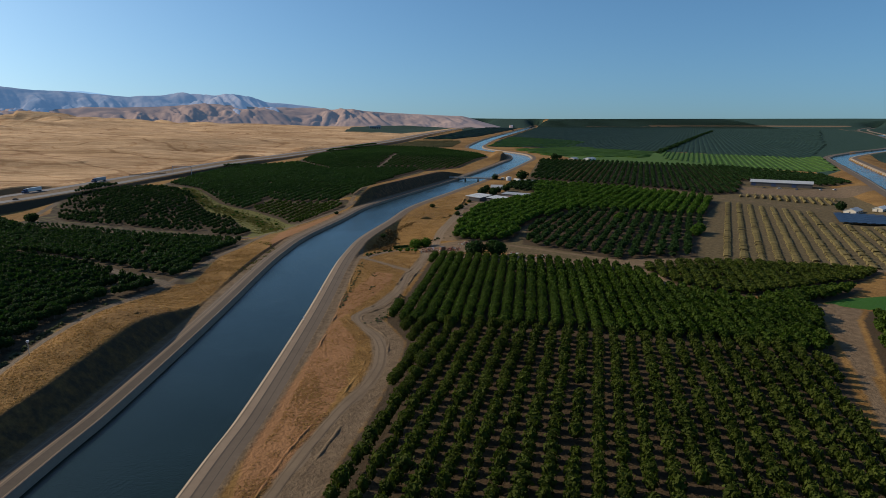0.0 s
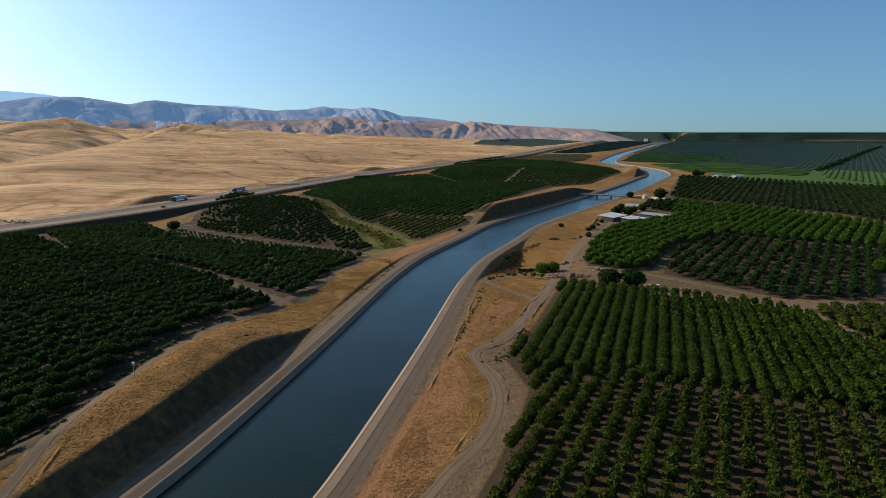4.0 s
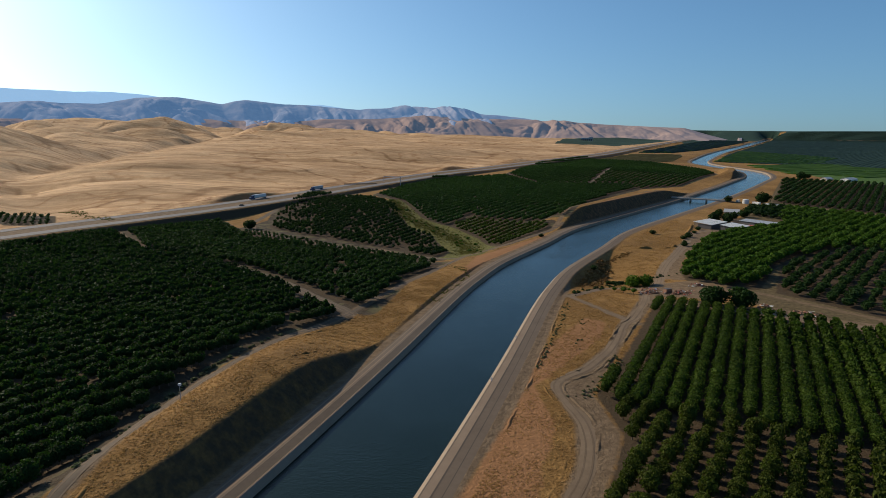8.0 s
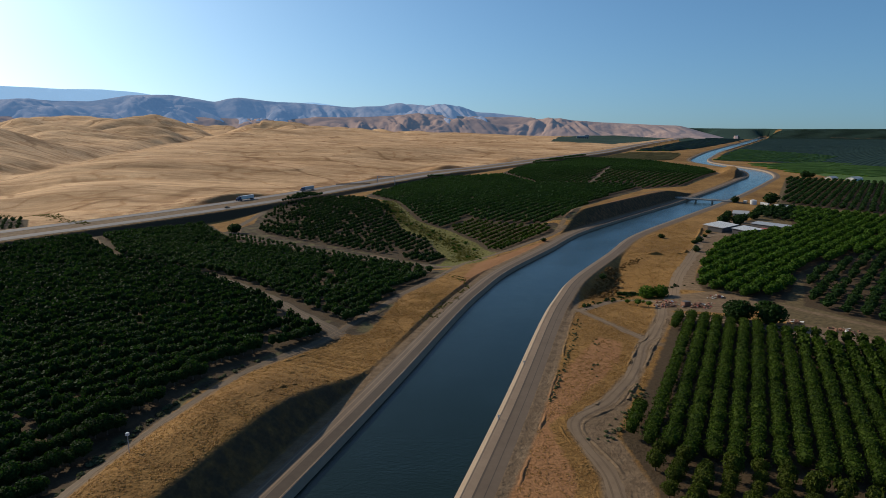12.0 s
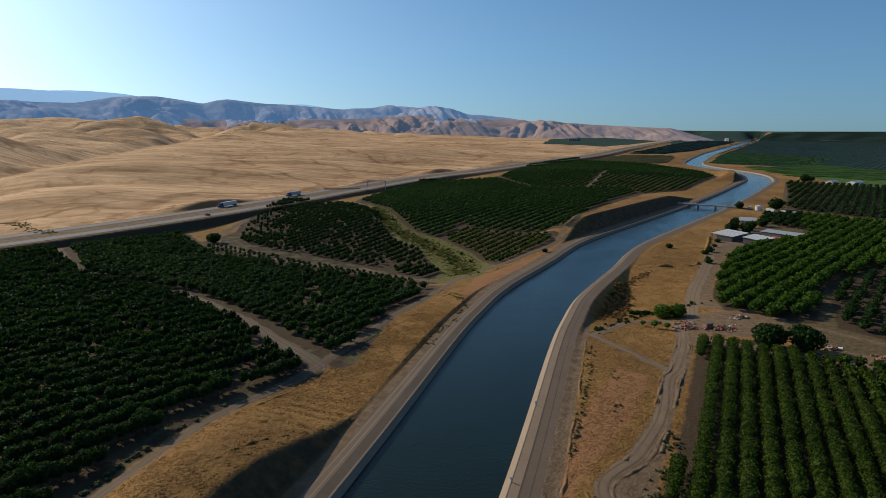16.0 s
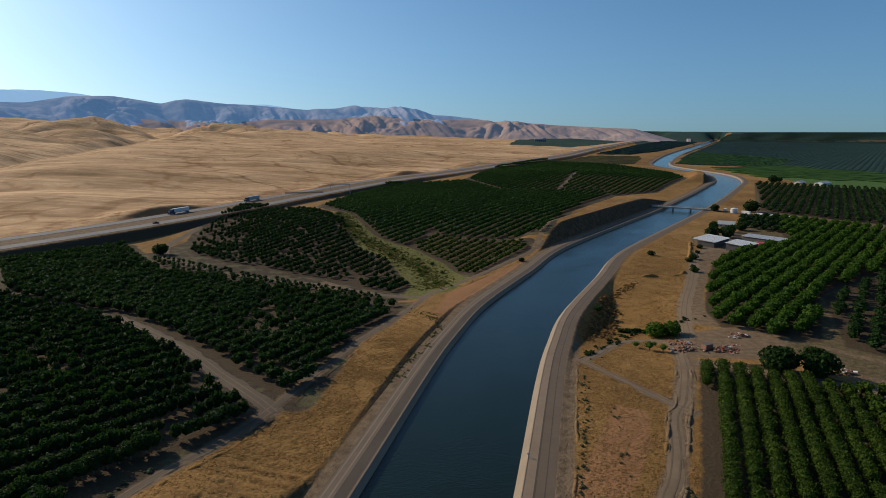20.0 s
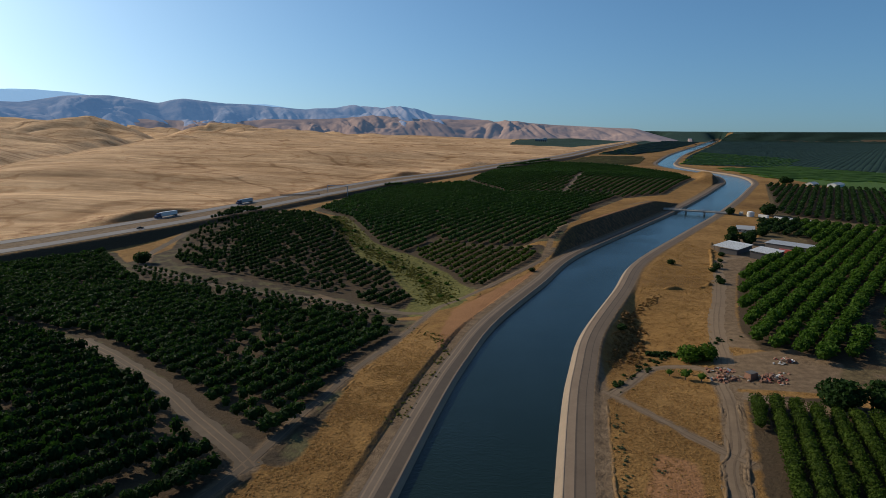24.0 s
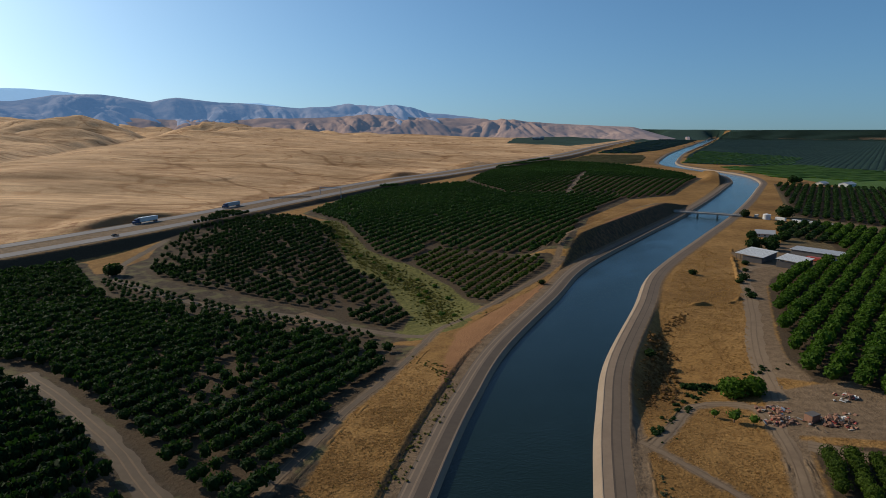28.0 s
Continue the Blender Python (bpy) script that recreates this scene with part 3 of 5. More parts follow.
M_GROUND = ground_material()
M_WATER = water_material()
M_LINING = speckled("pale_concrete", (0.19, 0.145, 0.10), (0.29, 0.225, 0.16), 0.8)
M_ROAD = speckled("gravel_road", (0.082, 0.06, 0.042), (0.135, 0.102, 0.072), 0.7)
M_DARK_STRIP = speckled("dark_gravel", (0.05, 0.038, 0.029), (0.085, 0.066, 0.05), 0.7)
# worn lane; its paler tone also paints in sunlight beside the bank's shadow
M_MID_STRIP = speckled("worn_sunlit_gravel", (0.098, 0.074, 0.052), (0.160, 0.122, 0.088), 0.8)
M_ASPHALT = speckled("grey_asphalt", (0.13, 0.12, 0.12), (0.20, 0.185, 0.18), 0.5)
M_ALMOND = foliage("almond_leaves", (0.010, 0.022, 0.002), (0.070, 0.104, 0.010))
M_OLD_ALMOND = foliage("old_almond_leaves", (0.011, 0.019, 0.002), (0.080, 0.098, 0.013))
M_ORANGE = foliage("citrus_leaves", (0.005, 0.014, 0.004), (0.031, 0.060, 0.013))
M_FRESH = foliage("bright_leaves", (0.017, 0.040, 0.004), (0.074, 0.128, 0.011))
M_GREY = foliage("grey_green_leaves", (0.05, 0.06, 0.03), (0.11, 0.12, 0.065))
M_CROP = foliage("crop_green", (0.04, 0.085, 0.012), (0.085, 0.15, 0.028))
# far foliage: the blue of distance haze is put into the leaf colour
M_FAR_HAZE = foliage("far_leaves", (0.016, 0.034, 0.025), (0.034, 0.060, 0.044), 0.05)
M_OLIVE = foliage("olive_vines", (0.11, 0.088, 0.032), (0.24, 0.19, 0.078))
M_ROWS = foliage("row_leaves", (0.009, 0.024, 0.006), (0.046, 0.088, 0.018))
M_BARK = speckled("bark", (0.09, 0.065, 0.045), (0.16, 0.12, 0.09), 3)

# ---- the ground ----
def spaced(lo, a, b, hi, fine, down_grow, up_grow):
    mid = list(np.arange(a, b, fine))
    up, down, s = [b], [a], fine
    while up[-1] < hi:
        s *= up_grow
        up.append(up[-1] + min(s, 220))
    s = fine
    while down[-1] > lo:
        s *= down_grow
        down.append(down[-1] - min(s, 220))
    return np.array(down[:0:-1] + mid + up)


gx, gy = spaced(-4700, -260, 330, 4700, 2.5, 1.0105, 1.022), spaced(-1500, 60, 560, 4700, 2.5, 1.04, 1.0095)
X, Y = np.meshgrid(gx, gy)
ground = part("ground", plain_mesh("ground", np.stack([X, Y, land(X, Y, False)], -1).reshape(-1, 3), grid_faces(*X.shape), M_GROUND, cover_of(X, Y), True))
tagged(ground, "dry golden grassland with orchard soil and dirt tracks", "ground", kind="structure")


def sweep(line, offsets, heights, name, material, attributes=False, lift=0.0):
    """A strip along a line; heights are numbers or functions of x, y."""
    _, n, _ = along(line)
    o = np.asarray(offsets, float)
    x, y = line[:, :1] + n[:, :1] * o, line[:, 1:] + n[:, 1:] * o
    z = heights(x, y) if callable(heights) else np.broadcast_to(np.asarray(heights, float), x.shape)
    return plain_mesh(name, np.stack([x, y, z + lift], -1).reshape(-1, 3), grid_faces(*x.shape)[:, ::-1], material, cover_of(x, y) if attributes else None, True)


canal = tagged(new("canal"), "concrete-lined irrigation canal with dark calm water", "canal", kind="structure")
part("water", sweep(CANAL, np.linspace(-15.95, 15.95, 5), 0.0, "water", M_WATER), canal, "dark blue-green water")
part("lining", sweep(CANAL, [14.4, 15.9, 16.7, 16.8, 16.95, 16.95], [-1.6, 0.0, 1.6, 1.76, 1.76, 1.2], "lining", M_LINING), canal, "pale concrete lining")
part("lining", sweep(CANAL, [-18.0, -18.0, -17.7, -17.5, -15.9, -14.4], [1.2, 1.78, 1.78, 1.65, 0.0, -1.0], "lining", M_LINING), canal, "pale concrete lining")
for side in (1, -1):
    o = [16.95, 19, 21, 23.4] if side > 0 else [18.0, 20, 22, 24.6]
    part("service_road", sweep(CANAL, o if side > 0 else [-v for v in o[::-1]], 1.78, "service_road", M_ROAD if side < 0 else M_DARK_STRIP), canal, "grey-brown gravel service road")
    o = ([23.3, 24.4, 25.8, 26.6, 27.3] if side > 0 else [24.5, 25.0, 26, 27]) + [28, 29.5, 31, 32.5, 34, 35.5, 37, 38.5, 40, 42, 44, 46]
    near_part = CANAL[(CANAL[:, 1] > -100) & (CANAL[:, 1] < 1900)]
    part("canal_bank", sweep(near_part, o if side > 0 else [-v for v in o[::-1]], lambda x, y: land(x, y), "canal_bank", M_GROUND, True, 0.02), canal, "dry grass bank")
M_PALE_STRIP = speckled("pale_gravel", (0.15, 0.108, 0.072), (0.235, 0.175, 0.12), 0.9)
for offs, mat, label in (((-20.5, -20.05), M_DARK_STRIP, "dark gravel strip"), ((-20.05, -18.0), M_PALE_STRIP, "pale gravel apron"),
                         ((-22.6, -22.35), M_DARK_STRIP, "wheel track"), ((20.0, 23.4), M_MID_STRIP, "worn gravel wheel lane with some sunlit tone painted in"), ((20.7, 21.1), M_PALE_STRIP, "pale wheel track"), ((22.3, 22.7), M_PALE_STRIP, "pale wheel track"), ((17.0, 17.25), M_PALE_STRIP, "pale concrete edge")):
    part("road_strip", sweep(CANAL, offs, 1.80 if label == "pale wheel track" else 1.79, "road_strip", mat), canal, label)
canal_two = tagged(new("canal"), "distant concrete-lined canal with blue water", "canal", kind="structure")
part("water", sweep(CANAL2, [-14.5, 14.5], 0.6, "water", M_WATER), canal_two)
part("lining", sweep(CANAL2, [-18, -15, -13], [2.6, 2.5, -0.5], "lining", M_LINING), canal_two)
part("lining", sweep(CANAL2, [13, 15, 18], [-0.5, 2.5, 2.6], "lining", M_LINING), canal_two)
part("service_road", sweep(CANAL2, [-26, -18], 2.62, "service_road", M_ROAD), canal_two)
part("service_road", sweep(CANAL2, [18, 26], 2.62, "service_road", M_ROAD), canal_two)

highway_z = lambda x, y: 8.75 + 2.5 * step(560, 1000, y)
highway = tagged(new("highway"), "two pale grey carriageways with a dry grass median", "highway", kind="structure")
HNEAR = HIGHWAY[(HIGHWAY[:, 1] > -300)]
part("carriageway", sweep(HNEAR, [-20, -15, -9], highway_z, "carriageway", M_ASPHALT), highway)
part("carriageway", sweep(HNEAR, [9, 15, 20], highway_z, "carriageway", M_ASPHALT), highway)

# ---- trees ----
def ico():
    p = (1 + 5 ** 0.5) / 2
    v = np.array([(-1, p, 0), (1, p, 0), (-1, -p, 0), (1, -p, 0), (0, -1, p), (0, 1, p), (0, -1, -p), (0, 1, -p), (p, 0, -1), (p, 0, 1), (-p, 0, -1), (-p, 0, 1)], float)
    f = np.array([(0, 11, 5), (0, 5, 1), (0, 1, 7), (0, 7, 10), (0, 10, 11), (1, 5, 9), (5, 11, 4), (11, 10, 2), (10, 7, 6), (7, 1, 8),
                  (3, 9, 4), (3, 4, 2), (3, 2, 6), (3, 6, 8), (3, 8, 9), (4, 9, 5), (2, 4, 11), (6, 2, 10), (8, 6, 7), (9, 8, 1)])
    return v / np.linalg.norm(v[0]), f


def crown_of(clumps, seed, wide=1.0, tall=1.0, leaf=0.3, core=True):
    """Triangles of a crown about one unit in radius: a dark heart and many small leaf clumps in lobes."""
    r = np.random.default_rng(seed)
    lobes = r.normal(size=(7, 3))
    lobes /= np.linalg.norm(lobes, axis=1)[:, None]
    d = r.normal(size=(clumps, 3))
    d /= np.linalg.norm(d, axis=1)[:, None]
    d[:, 2] = np.abs(d[:, 2]) * np.where(r.random(clumps) < 0.78, 1, -0.7)
    swell = 0.80 + 0.28 * np.max(d @ lobes.T, 1) ** 3
    c = d * (swell * (0.72 + 0.30 * r.random(clumps)))[:, None]
    a = r.normal(size=(clumps, 3)) + d * 0.9
    a /= np.linalg.norm(a, axis=1)[:, None]
    u = np.cross(a, r.normal(size=(clumps, 3)))
    u /= np.linalg.norm(u, axis=1)[:, None]
    w = np.cross(a, u)
    s = leaf * (0.6 + 0.8 * r.random(clumps))[:, None]
    quad = np.stack([c - u * s, c - w * s * 0.7, c + u * s, c + w * s * 0.7], 1)
    quad[:, 2] += a * s * 0.3
    v = quad.reshape(-1, 3)
    k = np.arange(clumps)[:, None] * 4
    f = np.vstack([k + [0, 1, 2], k + [0, 2, 3]])
    if core:
        iv, fi = ico()
        iv = iv * (0.70 + 0.12 * r.random(12))[:, None]
        f = np.vstack([f, fi + len(v)])
        v = np.vstack([v, iv])
    return v * (wide, wide, tall), f


def many(name, spots, sizes, heights, shapes, material, lift):
    """One mesh of many trees: spots on the plan, radii and heights."""
    vs, fs, n = [], [], 0
    z = land(spots[:, 0], spots[:, 1])
    turn = rng.random(len(spots)) * 6.283
    kind = rng.integers(0, len(shapes), len(spots))
    for k, (sv, sf) in enumerate(shapes):
        j = np.where(kind == k)[0]
        c, s = np.cos(turn[j])[:, None], np.sin(turn[j])[:, None]
        x = (sv[:, 0] * c - sv[:, 1] * s) * sizes[j][:, None] + spots[j, :1]
        y = (sv[:, 0] * s + sv[:, 1] * c) * sizes[j][:, None] + spots[j, 1:]
        h = (sv[:, 2] * heights[j][:, None] * 0.5) + (z[j] + heights[j] * lift)[:, None]
        vs.append(np.stack([x, y, h], -1).reshape(-1, 3))
        fs.append((sf[None] + (np.arange(len(j)) * len(sv))[:, None, None] + n).reshape(-1, 3))
        n += len(j) * len(sv)
    return plain_mesh(name, np.vstack(vs), np.vstack(fs), material)


def rows_in(poly, azimuth, row_gap, tree_gap, jitter=0.5, lost=0.02, margin=2.0, origin=(0, 0)):
    """Places of trees in straight rows inside an outline; azimuth in degrees from the y axis to the right."""
    p = np.array(poly, float)
    a = radians(azimuth)
    ax, nx = np.array([math.sin(a), math.cos(a)]), np.array([math.cos(a), -math.sin(a)])
    q = p - origin
    i = np.arange(np.floor((q @ nx).min() / row_gap), np.ceil((q @ nx).max() / row_gap) + 1) * row_gap
    j = np.arange(np.floor((q @ ax).min() / tree_gap), np.ceil((q @ ax).max() / tree_gap) + 1) * tree_gap
    I, J = np.meshgrid(i, j, indexing="ij")
    s = I.reshape(-1, 1) * nx + J.reshape(-1, 1) * ax + origin
    s = s[inside(poly, s[:, 0], s[:, 1]) < -margin]
    return (s + rng.normal(0, jitter * 0.35, s.shape))[rng.random(len(s)) > lost]


SHAPES_MID = [crown_of(110, 40 + k, leaf=0.2) for k in range(6)]
SHAPES_FINE = [crown_of(230, 80 + k, leaf=0.105) for k in range(6)]
SHAPES_LIGHT = [crown_of(80, 50 + k, leaf=0.23) for k in range(6)]
SHAPES_SLIM = [crown_of(60, 90 + k, leaf=0.26) for k in range(5)]
SHAPES_FAR = [crown_of(26, 60 + k, leaf=0.36) for k in range(4)]


def orchard(name, field, azimuth, row_gap, tree_gap, radius, height, material, label, shapes=None, lost=0.02, margin=2.0, spots=None, spread=0.12, bare=0.0):
    s = rows_in(FIELDS[field], azimuth, row_gap, tree_gap, 0.6, lost, margin) if spots is None else spots
    s = s[near_line(TRACKS["white_path"], 3.6, s[:, 0], s[:, 1]) > 0]
    thin = wave(s[:, 0], s[:, 1], 26, 14) + 0.5 * wave(s[:, 0], s[:, 1], 9, 15)
    s = s[rng.random(len(s)) > bare * step(0.05, 0.65, thin)]          # weak patches where trees have died
    size = radius * (1 + spread * rng.normal(size=len(s)) - 0.22 * (bare > 0) * step(0.0, 0.6, wave(s[:, 0], s[:, 1], 26, 14)))
    tall = height * (1 + spread * 0.8 * rng.normal(size=len(s)))
    ob = part(name, many(name, s, np.clip(size, 0.3, 9), np.clip(tall, 0.5, 9), shapes or SHAPES_MID, material, 0.55))
    return tagged(ob, label, "orchard trees", kind="stuff")


def pole_mesh(name, r0, r1, h, material, sides=7, lean=0.0):
    a = np.arange(sides) * 2 * math.pi / sides
    ring = lambda r, z, dx: np.stack([np.cos(a) * r + dx, np.sin(a) * r, np.full(sides, z)], 1)
    v = np.vstack([ring(r0, -0.2, 0), ring((r0 + r1) / 2, h * 0.5, lean * 0.4), ring(r1, h, lean)])
    k = np.arange(sides)
    f = np.vstack([np.stack([k + o, (k + 1) % sides + o, (k + 1) % sides + o + sides, k + o + sides], 1) for o in (0, sides)])
    return plain_mesh(name, v, f, material, None, True)


def tree_kind(name, count, clumps, leaf, radius, height, foot, leaves, bark, label, group, category="tree"):
    """Trees of one kind to copy: a trunk with limbs and a crown of leaf clumps."""
    made = []
    for k in range(count):
        v, f = crown_of(clumps, 200 + k + clumps, leaf=leaf)
        v = v * (radius, radius, (height - foot) * 0.5) + (0, 0, foot + (height - foot) * 0.5)
        top = tagged(new(name), label, category, group)
        part("trunk", pole_mesh("trunk", radius * 0.09, radius * 0.05, height * 0.55, bark, 7, 0.15), top)
        for turn in (0, 120, 240):
            part("limb", pole_mesh("limb", radius * 0.05, radius * 0.02, height * 0.42, bark, 5), top, "", pose(0.05, 0, height * 0.28, 32, 0, turn + 25 * k))
        part("crown", plain_mesh("crown", v, f, leaves), top)
        made.append(top)
    return made


def plant(kinds, spots, spread=0.1):
    """The first trees are the kinds themselves, the others copies."""
    z = land(spots[:, 0], spots[:, 1])
    for n, (x, y) in enumerate(spots):
        s = 1 + spread * rng.normal()
        m = pose(x, y, z[n] - 0.05, 0, 0, 360 * rng.random()) @ Matrix.Diagonal((s, s, s * (1 + 0.06 * rng.normal()), 1))
        if n < len(kinds):
            kinds[n].matrix_basis = m
        else:
            copy_thing(kinds[n % len(kinds)], m)


low_part = [(-8, 34), (4, 62), (11, 77), (19, 91), (28, 108), (38, 129), (45, 146), (43, 168), (56, 158), (80, 152), (120, 128), (150, 108), (170, 90), (140, 55), (120, 20), (40, -10)]
near_low = rows_in(low_part, 32.1, 5.1, 4.6, 0.4, 0.01, 2.0, (-1.19, 0.75))
near_up = rows_in(FIELDS["near_right"], 26.5, 4.66, 2.5, 0.25, 0.012, 2.0, (2.69, -1.34))
near_up = near_up[(inside(low_part, near_up[:, 0], near_up[:, 1]) > 1.0) & (near_line(TRACKS["orchard_path"], 4.8, near_up[:, 0], near_up[:, 1]) > 0)]
poor = near_line([(128, 258), (146, 240), (178, 214)], 13, near_up[:, 0], near_up[:, 1]) < 0        # a thin strip by the dirt road
near_up = near_up[~poor | (rng.random(len(near_up)) > 0.5)]
close = (near_low[:, 0] < 78) & (near_low[:, 1] > 98) & (near_low[:, 1] < 162)
plant(tree_kind("almond_tree", 5, 440, 0.11, 1.95, 4.8, 0.2, M_OLD_ALMOND, M_BARK, "round green almond tree in an orchard row", "almond trees in rows"), near_low[close])
orchard("almond_orchard", "near_right", 0, 1, 1, 1.95, 4.8, M_OLD_ALMOND, "rows of round dark green almond trees", spots=near_low[~close])
by = near_up[:, 0] < 120
for some, shapes in ((by, SHAPES_FINE), (~by, SHAPES_SLIM)):
    orchard("almond_orchard", "near_right", 0, 1, 1, 2.2, 4.4, M_ALMOND, "dense hedge-like rows of green almond trees", spots=near_up[some], shapes=shapes, spread=0.08)
left_spots = rows_in(FIELDS["left_near"], 38.5, 7.0, 2.7, 0.3, 0.015, 1.0)
close = (left_spots[:, 0] > -112) & (left_spots[:, 1] > 112) & (left_spots[:, 1] < 218) & (inside(FIELDS["left_near"], left_spots[:, 0], left_spots[:, 1]) > -13)
plant(tree_kind("citrus_tree", 5, 320, 0.12, 2.05, 4.4, 0.2, M_ORANGE, M_BARK, "dense dark green citrus tree at the orchard's edge", "citrus trees in rows"), left_spots[close])
by = (left_spots[:, 1] < 235) & (left_spots[:, 0] > -170)
for some, shapes in ((by & ~close, SHAPES_MID), (~by & ~close, SHAPES_SLIM)):
    orchard("citrus_orchard", "left_near", 0, 1, 1, 2.05, 4.4, M_ORANGE, "rows of dense dark green citrus trees", spots=left_spots[some], bare=0.25, shapes=shapes)
orchard("citrus_orchard", "left_second", 34, 6.4, 2.9, 2.1, 4.0, M_ORANGE, "rows of dark green citrus trees with bare patches", lost=0.05, bare=0.3, shapes=SHAPES_LIGHT)
orchard("citrus_orchard", "left_third", 27, 6.2, 3.6, 1.8, 3.0, M_ORANGE, "rows of small dark green citrus trees with bare patches", lost=0.08, bare=0.4, shapes=SHAPES_SLIM)
orchard("citrus_orchard", "left_long", 33, 7.2, 3.2, 1.75, 3.3, M_ROWS, "long rows of dark green trees on a slope", shapes=SHAPES_FAR)
orchard("citrus_orchard", "left_crown", 33, 7.6, 3.4, 1.8, 3.3, M_ROWS, "rows of dark green trees on a rise", shapes=SHAPES_FAR)
orchard("young_orchard", "small", 38, 4.6, 3.2, 1.2, 2.0, M_ORANGE, "rows of very small young trees on bare soil", shapes=SHAPES_FAR, lost=0.15, margin=0.5)
orchard("young_orchard", "young", 33, 6.4, 4.2, 1.7, 2.6, M_ALMOND, "rows of small grey-green young trees on bare soil", shapes=SHAPES_FAR)
orchard("walnut_orchard", "shed_orchard", 44.3, 7.4, 4.4, 3.1, 5.4, M_FRESH, "rows of bright green walnut trees")
orchard("thin_orchard", "thin_orchard", 40, 7.0, 4.0, 2.3, 3.8, M_ORANGE, "thin rows of grey-green trees with gaps", lost=0.16, spread=0.25)
orchard("almond_orchard", "east_orchard", 33.5, 4.87, 4.7, 2.2, 4.6, M_ALMOND, "rows of dark green trees beyond a dirt road")
orchard("strip_orchard", "right_strip", 33, 5.0, 3.6, 2.5, 3.6, M_OLD_ALMOND, "rows of dark green trees beside a path", lost=0.05)
orchard("walnut_orchard", "back_orchard", 44.3, 7.4, 4.6, 2.8, 4.6, M_ORANGE, "rows of dark green trees behind the farm sheds", shapes=SHAPES_FAR)
orchard("almond_orchard", "road_orchard", 36, 7.6, 5.0, 2.6, 3.9, M_ORANGE, "distant rows of dark green almond trees", shapes=SHAPES_FAR)


def hedge_rows(name, field, azimuth, gap, wide, high, piece, material, label, lost=0.0):
    """Far rows of vines or trees as uneven ridges, one mesh."""
    s = rows_in(FIELDS[field], azimuth, gap, piece, 0.2, lost, 2.0)
    a = radians(azimuth)
    ax, nx = np.array([math.sin(a), math.cos(a)]), np.array([math.cos(a), -math.sin(a)])
    z, n = land(s[:, 0], s[:, 1]), len(s)
    w, h, l = wide * 0.5 * (0.75 + 0.5 * rng.random(n)), high * (0.75 + 0.5 * rng.random(n)), piece * 0.53
    ring = []
    for end in (-l, l):
        for side, top in ((-1, 0.0), (-0.75, 0.75), (0.1, 1.0), (0.75, 0.7), (1, 0.0)):
            xy = s + ax * end + nx * (w * side)[:, None]
            ring.append(np.column_stack([xy, z + h * top]))
    v = np.stack(ring, 1).reshape(-1, 3)
    k = np.arange(n)[:, None] * 10
    f = np.vstack([k + [i, i + 1, i + 6, i + 5] for i in range(4)])
    return tagged(part(name, plain_mesh(name, v, f, material)), label, "crop rows", kind="stuff")


hedge_rows("vineyard", "vines", 42.5, 8.6, 4.2, 1.0, 3.0, M_OLIVE, "yellow-brown vineyard with dry straw-coloured rows", 0.05)
orchard("young_orchard", "hill_orchard", 60, 6, 4.5, 1.5, 2.4, M_ORANGE, "small patch of young trees beside the highway", shapes=SHAPES_FAR)
hedge_rows("vineyard", "pale_left", 70, 14, 4, 1.6, 14, M_OLIVE, "pale distant crop rows")
hedge_rows("crop_field", "green", 40, 9, 6, 2.0, 30, M_CROP, "bright green distant crop field")
hedge_rows("crop_field", "green_low", 70, 12, 9, 1.6, 40, M_CROP, "green distant crop field")
hedge_rows("vineyard", "row_strip", 42.5, 6.5, 2.4, 1.8, 5.0, M_OLIVE, "short rows of grey-green vines by the barn yard", 0.05)
hedge_rows("crop_field", "green_two", 40, 9, 5, 1.2, 24, M_CROP, "bright green distant crop field with fine rows")
hedge_rows("far_orchard", "plain", 40, 12, 10, 0.9, 60, M_FAR_HAZE, "distant plain of dark green orchards")
hedge_rows("far_orchard", "far_left", 33, 12, 8, 3.5, 40, M_FAR_HAZE, "distant dark green orchard")

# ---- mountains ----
# blue haze is painted into the slopes' colour and a faint emission
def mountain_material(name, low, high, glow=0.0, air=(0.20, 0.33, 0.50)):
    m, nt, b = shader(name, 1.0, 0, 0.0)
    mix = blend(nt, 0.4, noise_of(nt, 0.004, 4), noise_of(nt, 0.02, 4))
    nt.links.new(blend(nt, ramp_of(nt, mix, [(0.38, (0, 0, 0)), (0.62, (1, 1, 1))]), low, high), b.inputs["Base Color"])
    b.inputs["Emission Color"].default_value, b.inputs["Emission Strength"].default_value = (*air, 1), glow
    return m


SKYLINE = [(-44, 24), (-36, 30), (-32, 33), (-28, 32), (-25, 41), (-22.2, 43), (-20.4, 38), (-18.8, 33), (-17, 40), (-14.4, 35), (-12, 33), (-9.5, 30), (-7.4, 27), (-5, 29), (-3.3, 31), (-1.7, 29),
           (1.1, 31), (3.4, 20), (6, 14), (8, 11), (10, 5), (13, -8), (21, -24)]
mountains = tagged(new("mountain_range"), "blue-brown folded mountains under the sky, haze painted into their colour", "mountains", kind="structure")


